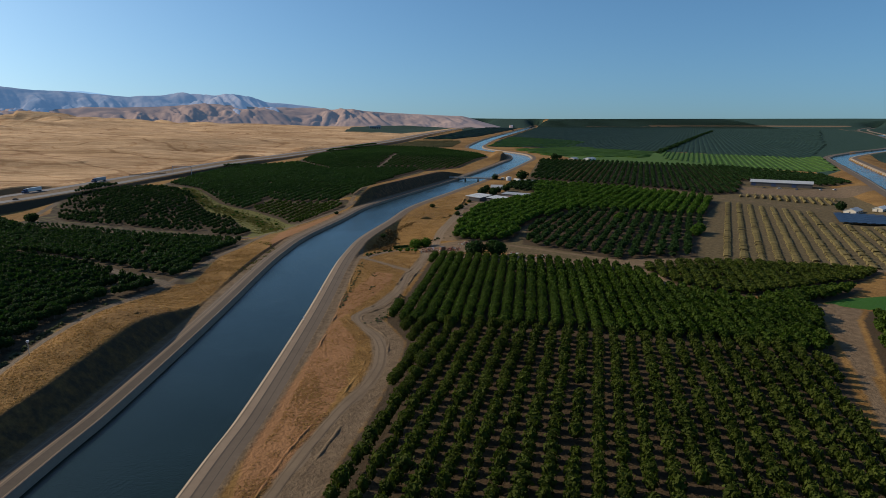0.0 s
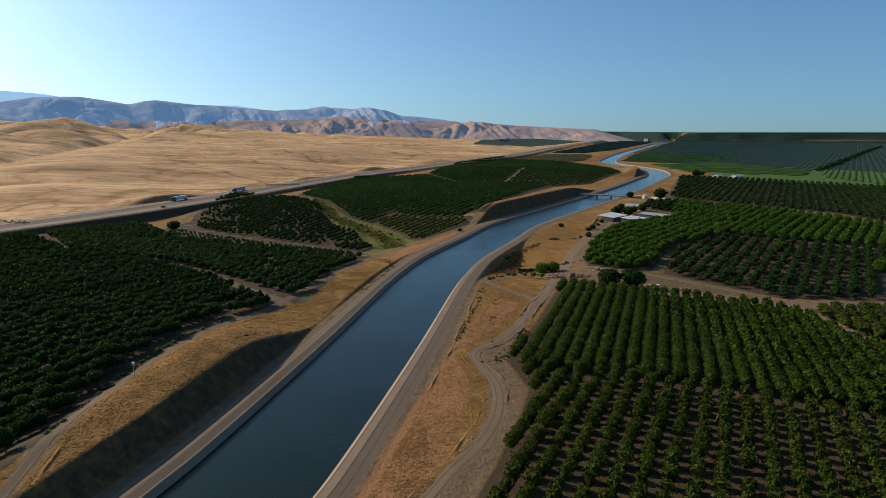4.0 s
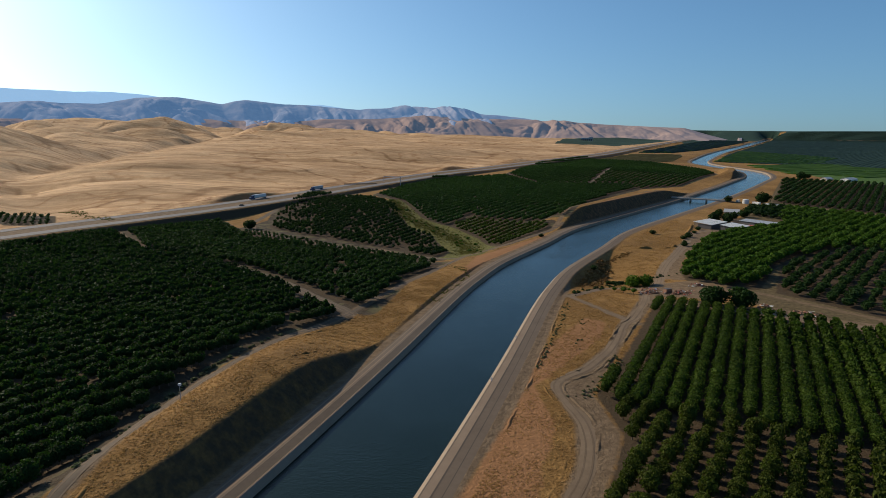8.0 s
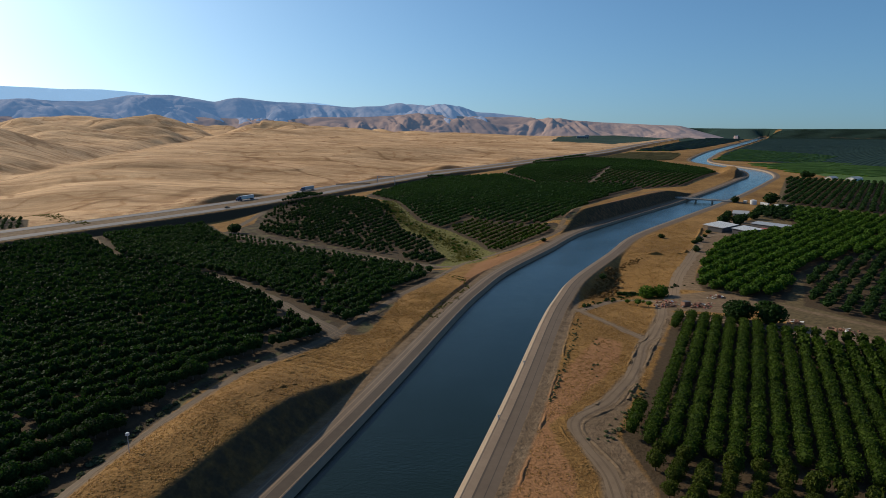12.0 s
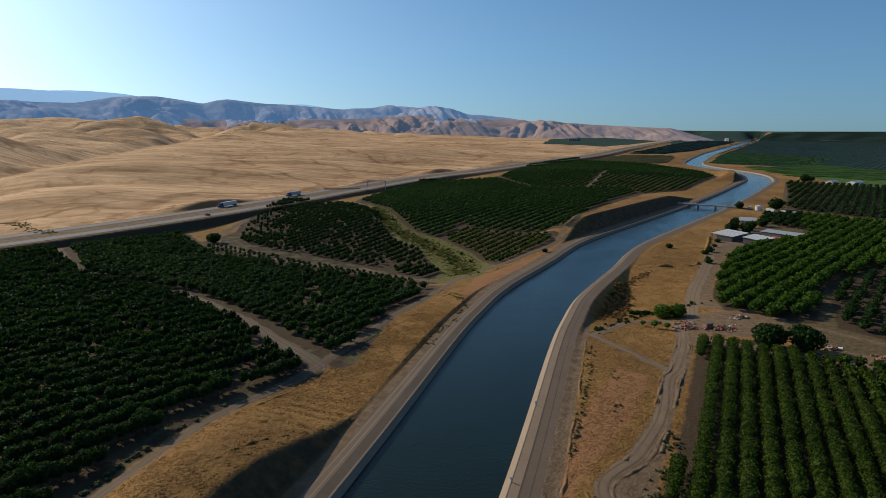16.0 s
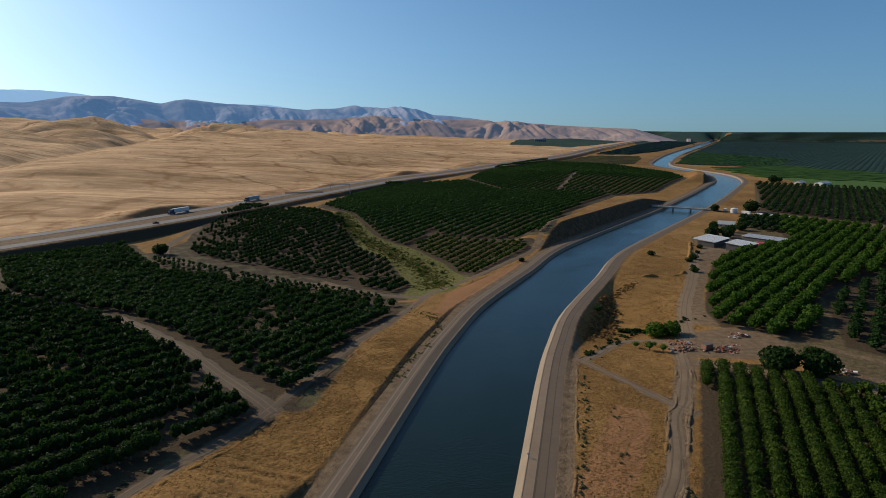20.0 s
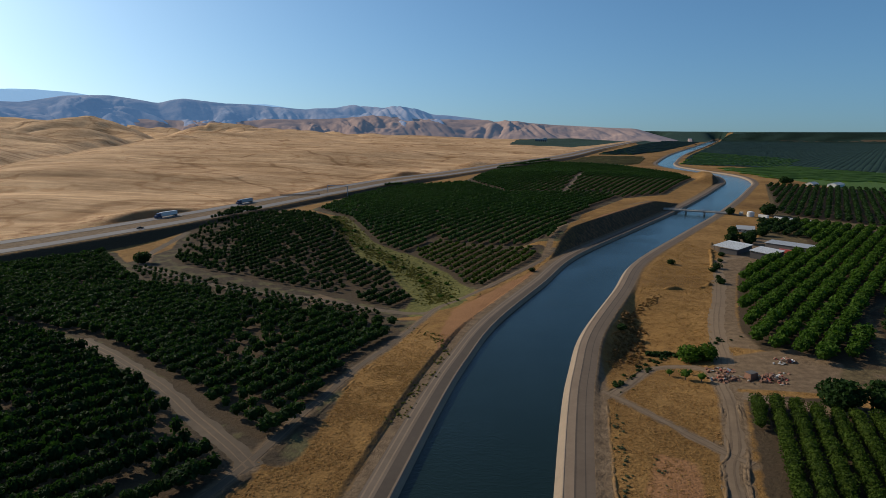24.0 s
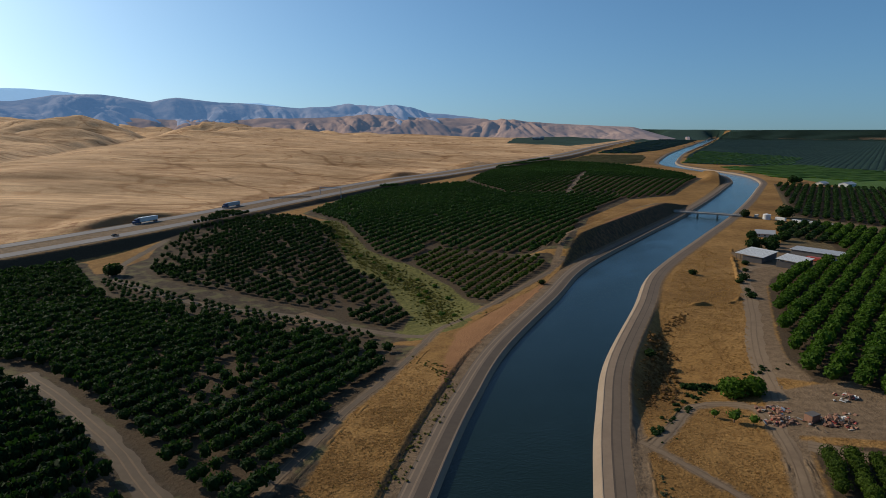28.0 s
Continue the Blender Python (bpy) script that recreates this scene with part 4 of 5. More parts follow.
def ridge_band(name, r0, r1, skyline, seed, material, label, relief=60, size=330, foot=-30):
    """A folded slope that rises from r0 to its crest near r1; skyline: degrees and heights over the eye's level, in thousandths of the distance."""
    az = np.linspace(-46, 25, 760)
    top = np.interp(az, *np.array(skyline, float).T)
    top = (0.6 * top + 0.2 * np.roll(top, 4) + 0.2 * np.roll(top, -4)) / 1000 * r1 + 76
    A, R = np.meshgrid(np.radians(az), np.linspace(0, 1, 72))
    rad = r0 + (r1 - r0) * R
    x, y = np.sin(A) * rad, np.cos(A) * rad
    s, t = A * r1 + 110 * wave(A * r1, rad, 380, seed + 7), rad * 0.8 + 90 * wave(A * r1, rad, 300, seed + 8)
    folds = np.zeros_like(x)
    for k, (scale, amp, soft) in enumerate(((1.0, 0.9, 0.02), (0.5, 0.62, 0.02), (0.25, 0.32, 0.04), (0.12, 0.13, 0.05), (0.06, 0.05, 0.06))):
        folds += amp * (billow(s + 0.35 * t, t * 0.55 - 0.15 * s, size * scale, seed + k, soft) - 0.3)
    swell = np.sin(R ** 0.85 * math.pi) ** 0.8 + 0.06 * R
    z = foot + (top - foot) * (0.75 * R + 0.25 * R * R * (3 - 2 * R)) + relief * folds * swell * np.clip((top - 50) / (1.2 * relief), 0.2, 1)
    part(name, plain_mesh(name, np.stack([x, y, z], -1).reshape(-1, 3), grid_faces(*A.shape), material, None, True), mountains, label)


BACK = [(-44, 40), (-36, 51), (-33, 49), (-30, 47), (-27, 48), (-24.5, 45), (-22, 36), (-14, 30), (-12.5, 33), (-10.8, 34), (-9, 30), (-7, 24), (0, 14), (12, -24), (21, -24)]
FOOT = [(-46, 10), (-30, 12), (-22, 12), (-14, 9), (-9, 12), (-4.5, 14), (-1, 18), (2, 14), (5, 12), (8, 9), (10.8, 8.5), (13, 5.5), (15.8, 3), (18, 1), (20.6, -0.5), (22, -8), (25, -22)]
ridge_band("ridge", 4550, 4850, BACK, 31, mountain_material("far_haze_slopes", (0.20, 0.27, 0.34), (0.26, 0.33, 0.40), 0.9, (0.34, 0.46, 0.54)), "pale blue far ridge, a backdrop glowing with painted haze", 70, 240)
ridge_band("ridge", 3700, 4480, SKYLINE, 11, mountain_material("painted_haze_slopes", (0.10, 0.125, 0.18), (0.27, 0.245, 0.25), 0.36), "brown and blue ridge with painted haze", 115, 300)
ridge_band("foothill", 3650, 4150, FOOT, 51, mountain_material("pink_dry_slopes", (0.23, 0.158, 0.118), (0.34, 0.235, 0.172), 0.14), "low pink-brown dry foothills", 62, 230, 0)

# ---- buildings, bridges and small things ----
def painted(name, colour, rough=0.5, metal=0.0):
    return speckled(name, tuple(c * 0.85 for c in colour), colour, 1.2, rough, 0.4, 0.05, metal)


M_WHITE_METAL = painted("white_sheet_metal", (0.62, 0.62, 0.60), 0.4)
M_GREY_METAL = painted("grey_sheet_metal", (0.36, 0.37, 0.38), 0.4)
M_DARK_WALL = painted("weathered_dark_wall", (0.10, 0.09, 0.085), 0.8)
M_CREAM = painted("cream_wall", (0.55, 0.50, 0.42), 0.8)
M_RED = painted("faded_red_paint", (0.35, 0.06, 0.04), 0.5)
M_BLUE = painted("dark_blue_paint", (0.04, 0.06, 0.13), 0.4)
M_BLACK = painted("black_rubber", (0.03, 0.03, 0.03), 0.8)
M_GLASS = painted("dark_glass", (0.03, 0.04, 0.05), 0.1)
M_CONCRETE = speckled("grey_concrete", (0.30, 0.28, 0.25), (0.40, 0.37, 0.33), 1.0)
M_WOOD = speckled("old_boards", (0.11, 0.08, 0.058), (0.26, 0.20, 0.145), 2.0)
M_PANEL = painted("solar_glass", (0.010, 0.014, 0.035), 0.4)
M_RUST = speckled("rusty_scrap", (0.16, 0.08, 0.05), (0.30, 0.17, 0.11), 2.0)


def block(name, x0, x1, y0, y1, z0, z1, material, bevel=0.03):
    """A box between two corners, its edges slightly rounded."""
    bm = bmesh.new()
    bmesh.ops.create_cube(bm, size=1)
    for v in bm.verts:
        v.co = ((x0 + x1) / 2 + v.co.x * (x1 - x0), (y0 + y1) / 2 + v.co.y * (y1 - y0), (z0 + z1) / 2 + v.co.z * (z1 - z0))
    if bevel:
        bmesh.ops.bevel(bm, geom=bm.edges[:], offset=bevel, segments=1, affect="EDGES")
    me = bpy.data.meshes.new(name)
    bm.to_mesh(me)
    bm.free()
    me.materials.append(material)
    return me


def prism(name, section, length, material):
    """A section in the x-z plane, drawn out along y from 0 to length."""
    n = len(section)
    bm = bmesh.new()
    a = [bm.verts.new((x, 0, z)) for x, z in section]
    b = [bm.verts.new((x, length, z)) for x, z in section]
    bm.faces.new(a[::-1]), bm.faces.new(b)
    for i in range(n):
        bm.faces.new((a[i], a[(i + 1) % n], b[(i + 1) % n], b[i]))
    bmesh.ops.recalc_face_normals(bm, faces=bm.faces[:])
    me = bpy.data.meshes.new(name)
    bm.to_mesh(me)
    bm.free()
    me.materials.append(material)
    return me


def stand(name, x, y, azimuth, label, category, group="", sink=0.1):
    """An empty thing on the ground, its y axis pointing along the azimuth."""
    ob = tagged(new(name), label, category, group)
    ob.matrix_basis = pose(x, y, float(land(np.array([x]), np.array([y]))[0]) - sink, 0, 0, -azimuth)
    return ob


def open_shed(x, y, azimuth, wide, long, low, high, roof, label, closed=0.5):
    """A farm shed: posts, sheet-metal pent roof with ribs, walls on the back and part of the sides."""
    top = stand("farm_shed", x, y, azimuth, label, "shed", "farm sheds")
    w, l = wide / 2, long / 2
    part("back_wall", block("back_wall", w - 0.2, w, -l, l, 0, low - 0.1, M_DARK_WALL), top)
    part("end_wall", block("end_wall", -w * closed, w - 0.2, -l, -l + 0.2, 0, low - 0.1, M_DARK_WALL), top)
    part("end_wall", block("end_wall", -w * closed, w - 0.2, l - 0.2, l, 0, low - 0.1, M_DARK_WALL), top)
    for k in range(5):
        py = -l + 0.15 + k * (long - 0.3) / 4
        part("post", block("post", -w, -w + 0.25, py - 0.12, py + 0.12, 0, high - 0.1, M_WOOD), top)
    part("roof", prism("roof", [(-w - 0.6, high), (w + 0.6, low), (w + 0.6, low + 0.15), (-w - 0.6, high + 0.15)], long + 1.2, roof), top, "pale ribbed metal roof", pose(0, -l - 0.6, 0))
    for k in range(int(long / 2.2)):
        part("roof_rib", prism("roof_rib", [(-w - 0.6, high + 0.16), (w + 0.6, low + 0.16), (w + 0.6, low + 0.22), (-w - 0.6, high + 0.22)], 0.12, M_GREY_METAL), top, "", pose(0, -l + k * 2.2, 0))
    return top


open_shed(207, 484, 50, 14, 24, 3.6, 4.6, M_WHITE_METAL, "open farm shed with a pale metal roof beside an orchard")
open_shed(217, 464, 50, 13, 18, 3.8, 4.8, M_WHITE_METAL, "square farm shed with a bright white metal roof", 1.0)
open_shed(246, 486, 146, 9, 27, 3.4, 4.2, M_GREY_METAL, "long low shed with a grey-white metal roof", 0.9)


def gable_house(x, y, azimuth, wide, long, eave, ridge, wall, roof, label, windows=3):
    top = stand("house", x, y, azimuth, label, "house", "houses")
    w, l = wide / 2, long / 2
    part("wall", prism("wall", [(-w, 0), (w, 0), (w, eave), (0, ridge), (-w, eave)], long, wall), top, "", pose(0, -l, 0))
    for s in (-1, 1):
        part("roof", prism("roof", [(0, ridge + 0.02), (s * (w + 0.5), eave - 0.35), (s * (w + 0.5), eave - 0.2), (0, ridge + 0.2)], long + 0.8, roof), top, "", pose(0, -l - 0.4, 0))
        for k in range(windows):
            wy = -l + (k + 0.7) * long / (windows + 0.4)
            frame_ob = part("window", block("window", s * w - 0.06, s * w + 0.06, wy - 0.6, wy + 0.6, 0.9, 2.1, M_WHITE_METAL, 0.0), top)
            part("pane", block("pane", s * w - 0.08, s * w + 0.08, wy - 0.48, wy + 0.48, 1.02, 1.98, M_GLASS, 0.0), frame_ob)
    part("door", block("door", -0.5, 0.5, -l - 0.05, -l + 0.05, 0, 2.05, M_DARK_WALL, 0.0), top)
    return top


gable_house(256, 556, 120, 9, 12, 2.7, 4.6, M_CREAM, M_GREY_METAL, "small cream farmhouse with a grey roof among trees")
gable_house(560, 925, 60, 10, 16, 2.8, 4.8, M_CREAM, M_GREY_METAL, "distant pale farmhouse beside an orchard")
gable_house(580, 905, 60, 12, 22, 3.6, 5.6, M_WHITE_METAL, M_GREY_METAL, "distant farm building with a pale roof", 4)
gable_house(462, 318, 70, 9, 14, 2.8, 4.4, M_CREAM, M_GREY_METAL, "low pale house beside a dark tree and vines")
gable_house(480, 309, 70, 7, 14, 2.6, 3.8, M_CREAM, M_WHITE_METAL, "long white house by the solar panels", 4)

barn = stand("barn", 567, 489, 139, "very long low grey metal barn in a dirt yard", "barn")
part("wall", prism("wall", [(-9, 0), (9, 0), (9, 4.6), (0, 6.6), (-9, 4.6)], 60, M_DARK_WALL), barn, "", pose(0, -30, 0))
for s in (-1, 1):
    part("roof", prism("roof", [(0, 6.62), (s * 9.8, 4.4), (s * 9.8, 4.6), (0, 6.85)], 61.5, M_GREY_METAL), barn, "grey metal roof", pose(0, -30.7, 0))
for k in range(9):
    part("bay_door", block("bay_door", 8.9, 9.12, -29 + k * 6.6, -24.7 + k * 6.6, 0, 3.6, M_DARK_WALL if k % 3 else M_BLUE, 0.0), barn, "dark bay door")


def wheel(name, x, y, r, w, parent):
    a = np.arange(12) * math.pi / 6
    v = np.vstack([np.stack([np.full(12, s * w / 2), np.cos(a) * r, np.sin(a) * r], 1) for s in (-1, 1)] + [[(-w / 2, 0, 0), (w / 2, 0, 0)]])
    k = np.arange(12)
    f = np.vstack([np.stack([k, (k + 1) % 12, (k + 1) % 12 + 12], 1), np.stack([k, (k + 1) % 12 + 12, k + 12], 1),
                   np.stack([np.full(12, 24), (k + 1) % 12, k], 1), np.stack([np.full(12, 25), k + 12, (k + 1) % 12 + 12], 1)])
    ob = part(name, plain_mesh(name, v, f, M_BLACK), parent, "black tyre", pose(x, y, r))
    part("rim", block("rim", -w / 2 - 0.01, w / 2 + 0.01, -r * 0.5, r * 0.5, -r * 0.5, r * 0.5, M_GREY_METAL, r * 0.2), ob)


def car(x, y, azimuth, paint, label, z=None, long=4.5, high=1.45, group="parked cars"):
    top = stand("car", x, y, azimuth, label, "car", group, 0)
    if z is not None:
        top.matrix_basis = pose(x, y, z, 0, 0, -azimuth)
    l = long / 2
    side = [(-l, 0.35), (l, 0.35), (l, 0.75), (l - 0.9, 0.9), (-l + 0.1, 0.95), (-l, 0.8)]
    part("body", prism("body", side, 1.75, paint), top, "", pose(0.875, 0, 0, 0, 0, 90))
    part("cabin", prism("cabin", [(-l + 0.6, 0.9), (l - 1.3, 0.88), (l - 2.0, high), (-l + 1.1, high)], 1.5, M_GLASS), top, "dark glass cabin", pose(0.75, 0, 0, 0, 0, 90))
    part("roof", block("roof", -0.68, 0.68, -l + 1.15, l - 2.0, high - 0.03, high + 0.04, paint, 0.02), top)
    for wx in (-0.8, 0.8):
        for wy in (-l + 0.8, l - 0.85):
            wheel("wheel", wx, wy, 0.33, 0.22, top)
    return top


def semi(x, y, azimuth, z, cab_paint, box_paint, label):
    """A long-haul lorry with a box trailer; it drives towards its y axis."""
    top = tagged(new("lorry"), label, "lorry", "lorries on the highway")
    top.matrix_basis = pose(x, y, z, 0, 0, -azimuth)
    part("trailer", block("trailer", -1.28, 1.28, -10, 5.6, 1.15, 4.05, box_paint, 0.05), top, "long box trailer")
    part("chassis", block("chassis", -0.5, 0.5, -9.5, 10.2, 0.75, 1.13, M_BLACK), top)
    cab = part("cab", prism("cab", [(6.3, 0.7), (10.8, 0.7), (10.8, 1.9), (9.3, 2.2), (8.8, 3.4), (6.3, 3.7)], 2.4, cab_paint), top, "painted cab", pose(1.2, 0, 0, 0, 0, 90))
    part("windscreen", block("windscreen", 8.95, 9.25, 0.2, 2.2, 2.25, 3.05, M_GLASS, 0.02), cab)
    for wx in (-1.0, 1.0):
        for wy in (-9, -7.7, 5.5, 6.8, 9.8):
            wheel("wheel", wx, wy, 0.5, 0.5, top)
    return top


def on_highway(y, side):
    """A place on a carriageway: x, y, azimuth and height."""
    k = int(np.abs(HIGHWAY[:, 1] - y).argmin())
    d, n, _ = along(HIGHWAY)
    p = HIGHWAY[k] + n[k] * side
    return p[0], p[1], math.degrees(math.atan2(d[k, 0], d[k, 1])), float(highway_z(p[0], p[1])) + 0.02


hx, hy, ha, hz = on_highway(598, 14.5)
semi(hx, hy, ha + 180, hz, M_BLUE, M_WHITE_METAL, "white box lorry with a dark cab on the highway")
hx, hy, ha, hz = on_highway(684, 14.5)
semi(hx, hy, ha + 180, hz, M_BLUE, M_GREY_METAL, "grey box lorry with a dark blue cab on the highway")
hx, hy, ha, hz = on_highway(556, -14.5)
car(hx, hy, ha, M_BLACK, "small black car on the highway", hz, group="cars on the highway")
for k, (cx, cy, ca, paint, label) in enumerate([(545, 470, 120, M_WHITE_METAL, "white pickup in the barn yard"), (556, 458, 60, M_BLUE, "dark blue car in the barn yard"), (575, 446, 30, M_GREY_METAL, "grey car in the barn yard"),
                                               (533, 478, 139, M_DARK_WALL, "dark car by the barn"), (590, 442, 90, M_WHITE_METAL, "white car at the end of the yard"), (226, 480, 50, M_GREY_METAL, "grey car under the sheds")]):
    car(cx, cy, ca, paint, label)


def trailer(x, y, azimuth, long, high, paint, label, wide=2.5):
    top = stand("trailer", x, y, azimuth, label, "trailer", "farm trailers", 0)
    part("body", block("body", -wide / 2, wide / 2, -long / 2, long / 2, 0.6, high, paint, 0.08), top)
    part("chassis", block("chassis", -0.7, 0.7, -long / 2, long / 2 + 1.2, 0.45, 0.6, M_BLACK, 0.0), top)
    part("window", block("window", -wide / 2 - 0.02, -wide / 2 + 0.05, -0.7, 0.7, high * 0.55, high * 0.8, M_GLASS, 0.0), top)
    for wx in (-wide / 2 + 0.2, wide / 2 - 0.2):
        wheel("wheel", wx, -long * 0.2, 0.42, 0.3, top)


for tx, ty, ta, tl, th, paint, label in [(311, 624, 150, 8, 3.0, M_WHITE_METAL, "white caravan in a row by the yard"), (317, 612, 150, 7, 2.8, M_WHITE_METAL, "white caravan in a row by the yard"),
                                         (322, 603, 150, 9, 3.0, M_GREY_METAL, "grey box trailer in a row by the yard"), (330, 590, 150, 7, 2.7, M_WHITE_METAL, "white caravan at the end of the row"),
                                         (236, 474, 146, 9, 2.6, M_RED, "red trailer in front of the long shed"), (243, 466, 146, 5, 2.4, M_WHITE_METAL, "small white trailer near the long shed"),
                                         (300, 640, 40, 6, 2.6, M_CREAM, "cream caravan beside the canal bank")]:
    trailer(tx, ty, ta, tl, th, paint, label)
tank = stand("water_tank", 304, 632, 0, "round white water tank by the farm yard", "tank")
part("body", pole_mesh("body", 3.0, 3.0, 4.2, M_WHITE_METAL, 20), tank)
part("lid", pole_mesh("lid", 3.0, 0.3, 0.7, M_WHITE_METAL, 20), tank, "", pose(0, 0, 4.2))


def canal_bridge(x, y, label, span=56, z=3.0, wide=5.0):
    """A low concrete road bridge straight across the canal."""
    off, k = offset_from(CANAL, np.array([x]), np.array([y]))
    d, n, _ = along(CANAL)
    c, t = CANAL[k[0]], d[k[0]]
    top = tagged(new("canal_bridge"), label, "bridge")
    top.matrix_basis = pose(c[0], c[1], 0, 0, 0, -math.degrees(math.atan2(t[0], t[1])))
    h = span / 2
    part("deck", block("deck", -h, h, -wide / 2, wide / 2, z - 0.9, z, M_CONCRETE, 0.06), top, "grey concrete deck")
    for px in (-8, 8):
        part("pier", block("pier", px - 0.5, px + 0.5, -wide / 2 + 0.4, wide / 2 - 0.4, -3, z - 0.88, M_CONCRETE, 0.1), top)
    for s in (-1, 1):
        part("kerb", block("kerb", -h, h, s * (wide / 2 - 0.15) - 0.15, s * (wide / 2 - 0.15) + 0.15, z - 0.01, z + 0.3, M_CONCRETE, 0.03), top)
        rail = part("railing", block("railing", -h, h, s * (wide / 2 - 0.15) - 0.05, s * (wide / 2 - 0.15) + 0.05, z + 0.95, z + 1.08, M_GREY_METAL, 0.0), top)
        for k2 in range(15):
            px = -h + 0.5 + k2 * (span - 1) / 14
            part("rail_post", block("rail_post", px - 0.06, px + 0.06, s * (wide / 2 - 0.15) - 0.06, s * (wide / 2 - 0.15) + 0.06, z + 0.28, z + 0.97, M_GREY_METAL, 0.0), rail)
    for s in (-1, 1):
        part("ramp", prism("ramp", [(0, z - 0.02), (0, 1.5), (12, 1.5)], wide, M_ROAD), top, "gravel ramp", pose(s * h, -wide / 2 if s > 0 else wide / 2, 0, 0, 0, 0 if s > 0 else 180))


canal_bridge(267, 660, "low concrete road bridge across the canal")
canal_bridge(1100, 2480, "distant low bridge across the canal", 60, 4.0, 8)
canal_bridge(1350, 2980, "distant wide concrete check gate across the canal", 64, 5.0, 12)

# ---- single trees and bushes ----
big = tree_kind("shade_tree", 2, 900, 0.10, 6.2, 9.5, -1.5, M_ORANGE, M_BARK, "large dark green shade tree beside a dirt yard", "shade trees by the dump")
plant(big, np.array([(116.5, 263.5), (127.5, 260.5)]), 0.03)
bright = tree_kind("round_bush", 2, 500, 0.12, 3.9, 5.2, -1.2, M_FRESH, M_BARK, "bright green round leafy bush on dry ground", "bright green bushes", "bush")
plant(bright, np.array([(96.5, 311.0), (102.5, 310.0), (260.0, 340.0), (279.0, 281.0), (283.0, 284.0), (275.0, 277.0)]), 0.12)
sap = tree_kind("sapling", 3, 60, 0.16, 1.5, 2.8, 0.5, M_FRESH, M_BARK, "small thin sapling on dry grass", "saplings on the grass")
plant(sap, np.array([(82.5, 295.0), (90.0, 296.5), (90.0, 289.0), (86.0, 291.5)]), 0.2)
dark_bush = tree_kind("dark_bush", 2, 240, 0.14, 2.6, 3.0, -0.7, M_ORANGE, M_BARK, "dark round bush on the dry grass", "lone dark bushes", "bush")
plant(dark_bush, np.array([(150.0, 446.0), (68.0, 432.0), (83.0, 340.0), (166.0, 430.0), (172.0, 437.0), (161.0, 414.0), (157.0, 404.0), (183.0, 454.0), (192.0, 470.0)]), 0.15)
road_tree = tree_kind("farm_tree", 3, 420, 0.13, 4.5, 6.5, -1.2, M_ORANGE, M_BARK, "dark green tree beside farm buildings", "trees among buildings")
plant(road_tree, np.array([(-146.0, 472.0), (468.0, 334.0), (240.0, 545.0), (236.0, 520.0), (231.0, 508.0), (246.0, 530.0), (258.0, 538.0), (222.0, 512.0), (545.0, 958.0), (555.0, 965.0), (536.0, 950.0), (290.0, 640.0), (325.0, 640.0)]), 0.2)


def scrub(name, line, half, count, radius, material, label):
    """Low weeds scattered along a line, one mesh."""
    p = smooth_line(line, 2)
    j = rng.integers(0, len(p), count)
    s = p[j] + rng.normal(0, half * 0.5, (count, 2))
    size = radius * (0.4 + 0.9 * rng.random(count))
    return tagged(part(name, many(name, s, size, size * 1.1, SHAPES_FAR, material, 0.35)), label, "weeds", kind="stuff")


M_STRAW = foliage("straw_tufts", (0.12, 0.066, 0.026), (0.25, 0.15, 0.06))
M_YELLOW = foliage("yellow_weeds", (0.07, 0.07, 0.015), (0.17, 0.15, 0.035))
scrub("weeds", [(58, 278), (75, 300), (92, 318), (112, 326), (130, 328)], 2.5, 70, 0.8, M_ORANGE, "dark green weeds in the gully")
scrub("weeds", [(54, 240), (52, 225), (46, 208)], 1.5, 14, 0.4, M_GREY, "grey-green weeds beside the road")
scrub("weeds", [(30, 189), (38, 212), (46, 236), (53, 262)], 1.0, 90, 0.45, M_GREY, "grey-green weeds on the road's stony verge")
scrub("weeds", [(74, 308), (82, 322), (90, 345), (93, 360)], 4.0, 130, 1.0, M_STRAW, "dead brown brush on the shaded bank")
scrub("weeds", [(86, 320), (94, 319), (101, 316)], 1.6, 60, 1.3, M_ORANGE, "dark green reeds in a wet hollow")
scrub("weeds", [(40, 168), (52, 186), (58, 200)], 2.5, 60, 0.6, M_GREY, "grey-green weeds by the bend of a track")
scrub("weeds", [(-6, 262), (4, 290), (12, 312), (8, 330), (0, 338)], 3, 150, 0.4, M_YELLOW, "green weeds along the canal road")
scrub("weeds", [(66.5, 302), (79, 330), (96, 360), (116, 382)], 2.6, 420, 0.5, M_STRAW, "brown scrub on the shaded bank")
scrub("weeds", [(-374, 567), (-312, 526), (-262, 478), (-248, 466)], 7, 420, 0.6, M_YELLOW, "yellow-green scrub in a dry wash below the hill")
scrub("weeds", [(-74, 118), (-73, 150), (-66, 185), (-54, 215)], 1.2, 60, 0.8, M_GREY, "low grey-green shrubs along the orchard road")
scrub("weeds", [(-50, 612), (-30, 530), (-5, 475), (14, 430), (16, 385)], 9, 2600, 0.55, M_YELLOW, "yellow-green weeds in a wide swale")
scrub("weeds", [(-50, 612), (-30, 530), (-5, 475), (14, 430), (16, 385)], 8, 60, 1.5, M_FRESH, "small green bushes in a wide swale")


scrub("hedge", [(836, 1058), (1300, 1540), (1800, 2060), (2257, 2524)], 3, 420, 6.0, M_ORANGE, "long dark hedge between fields of the plain")


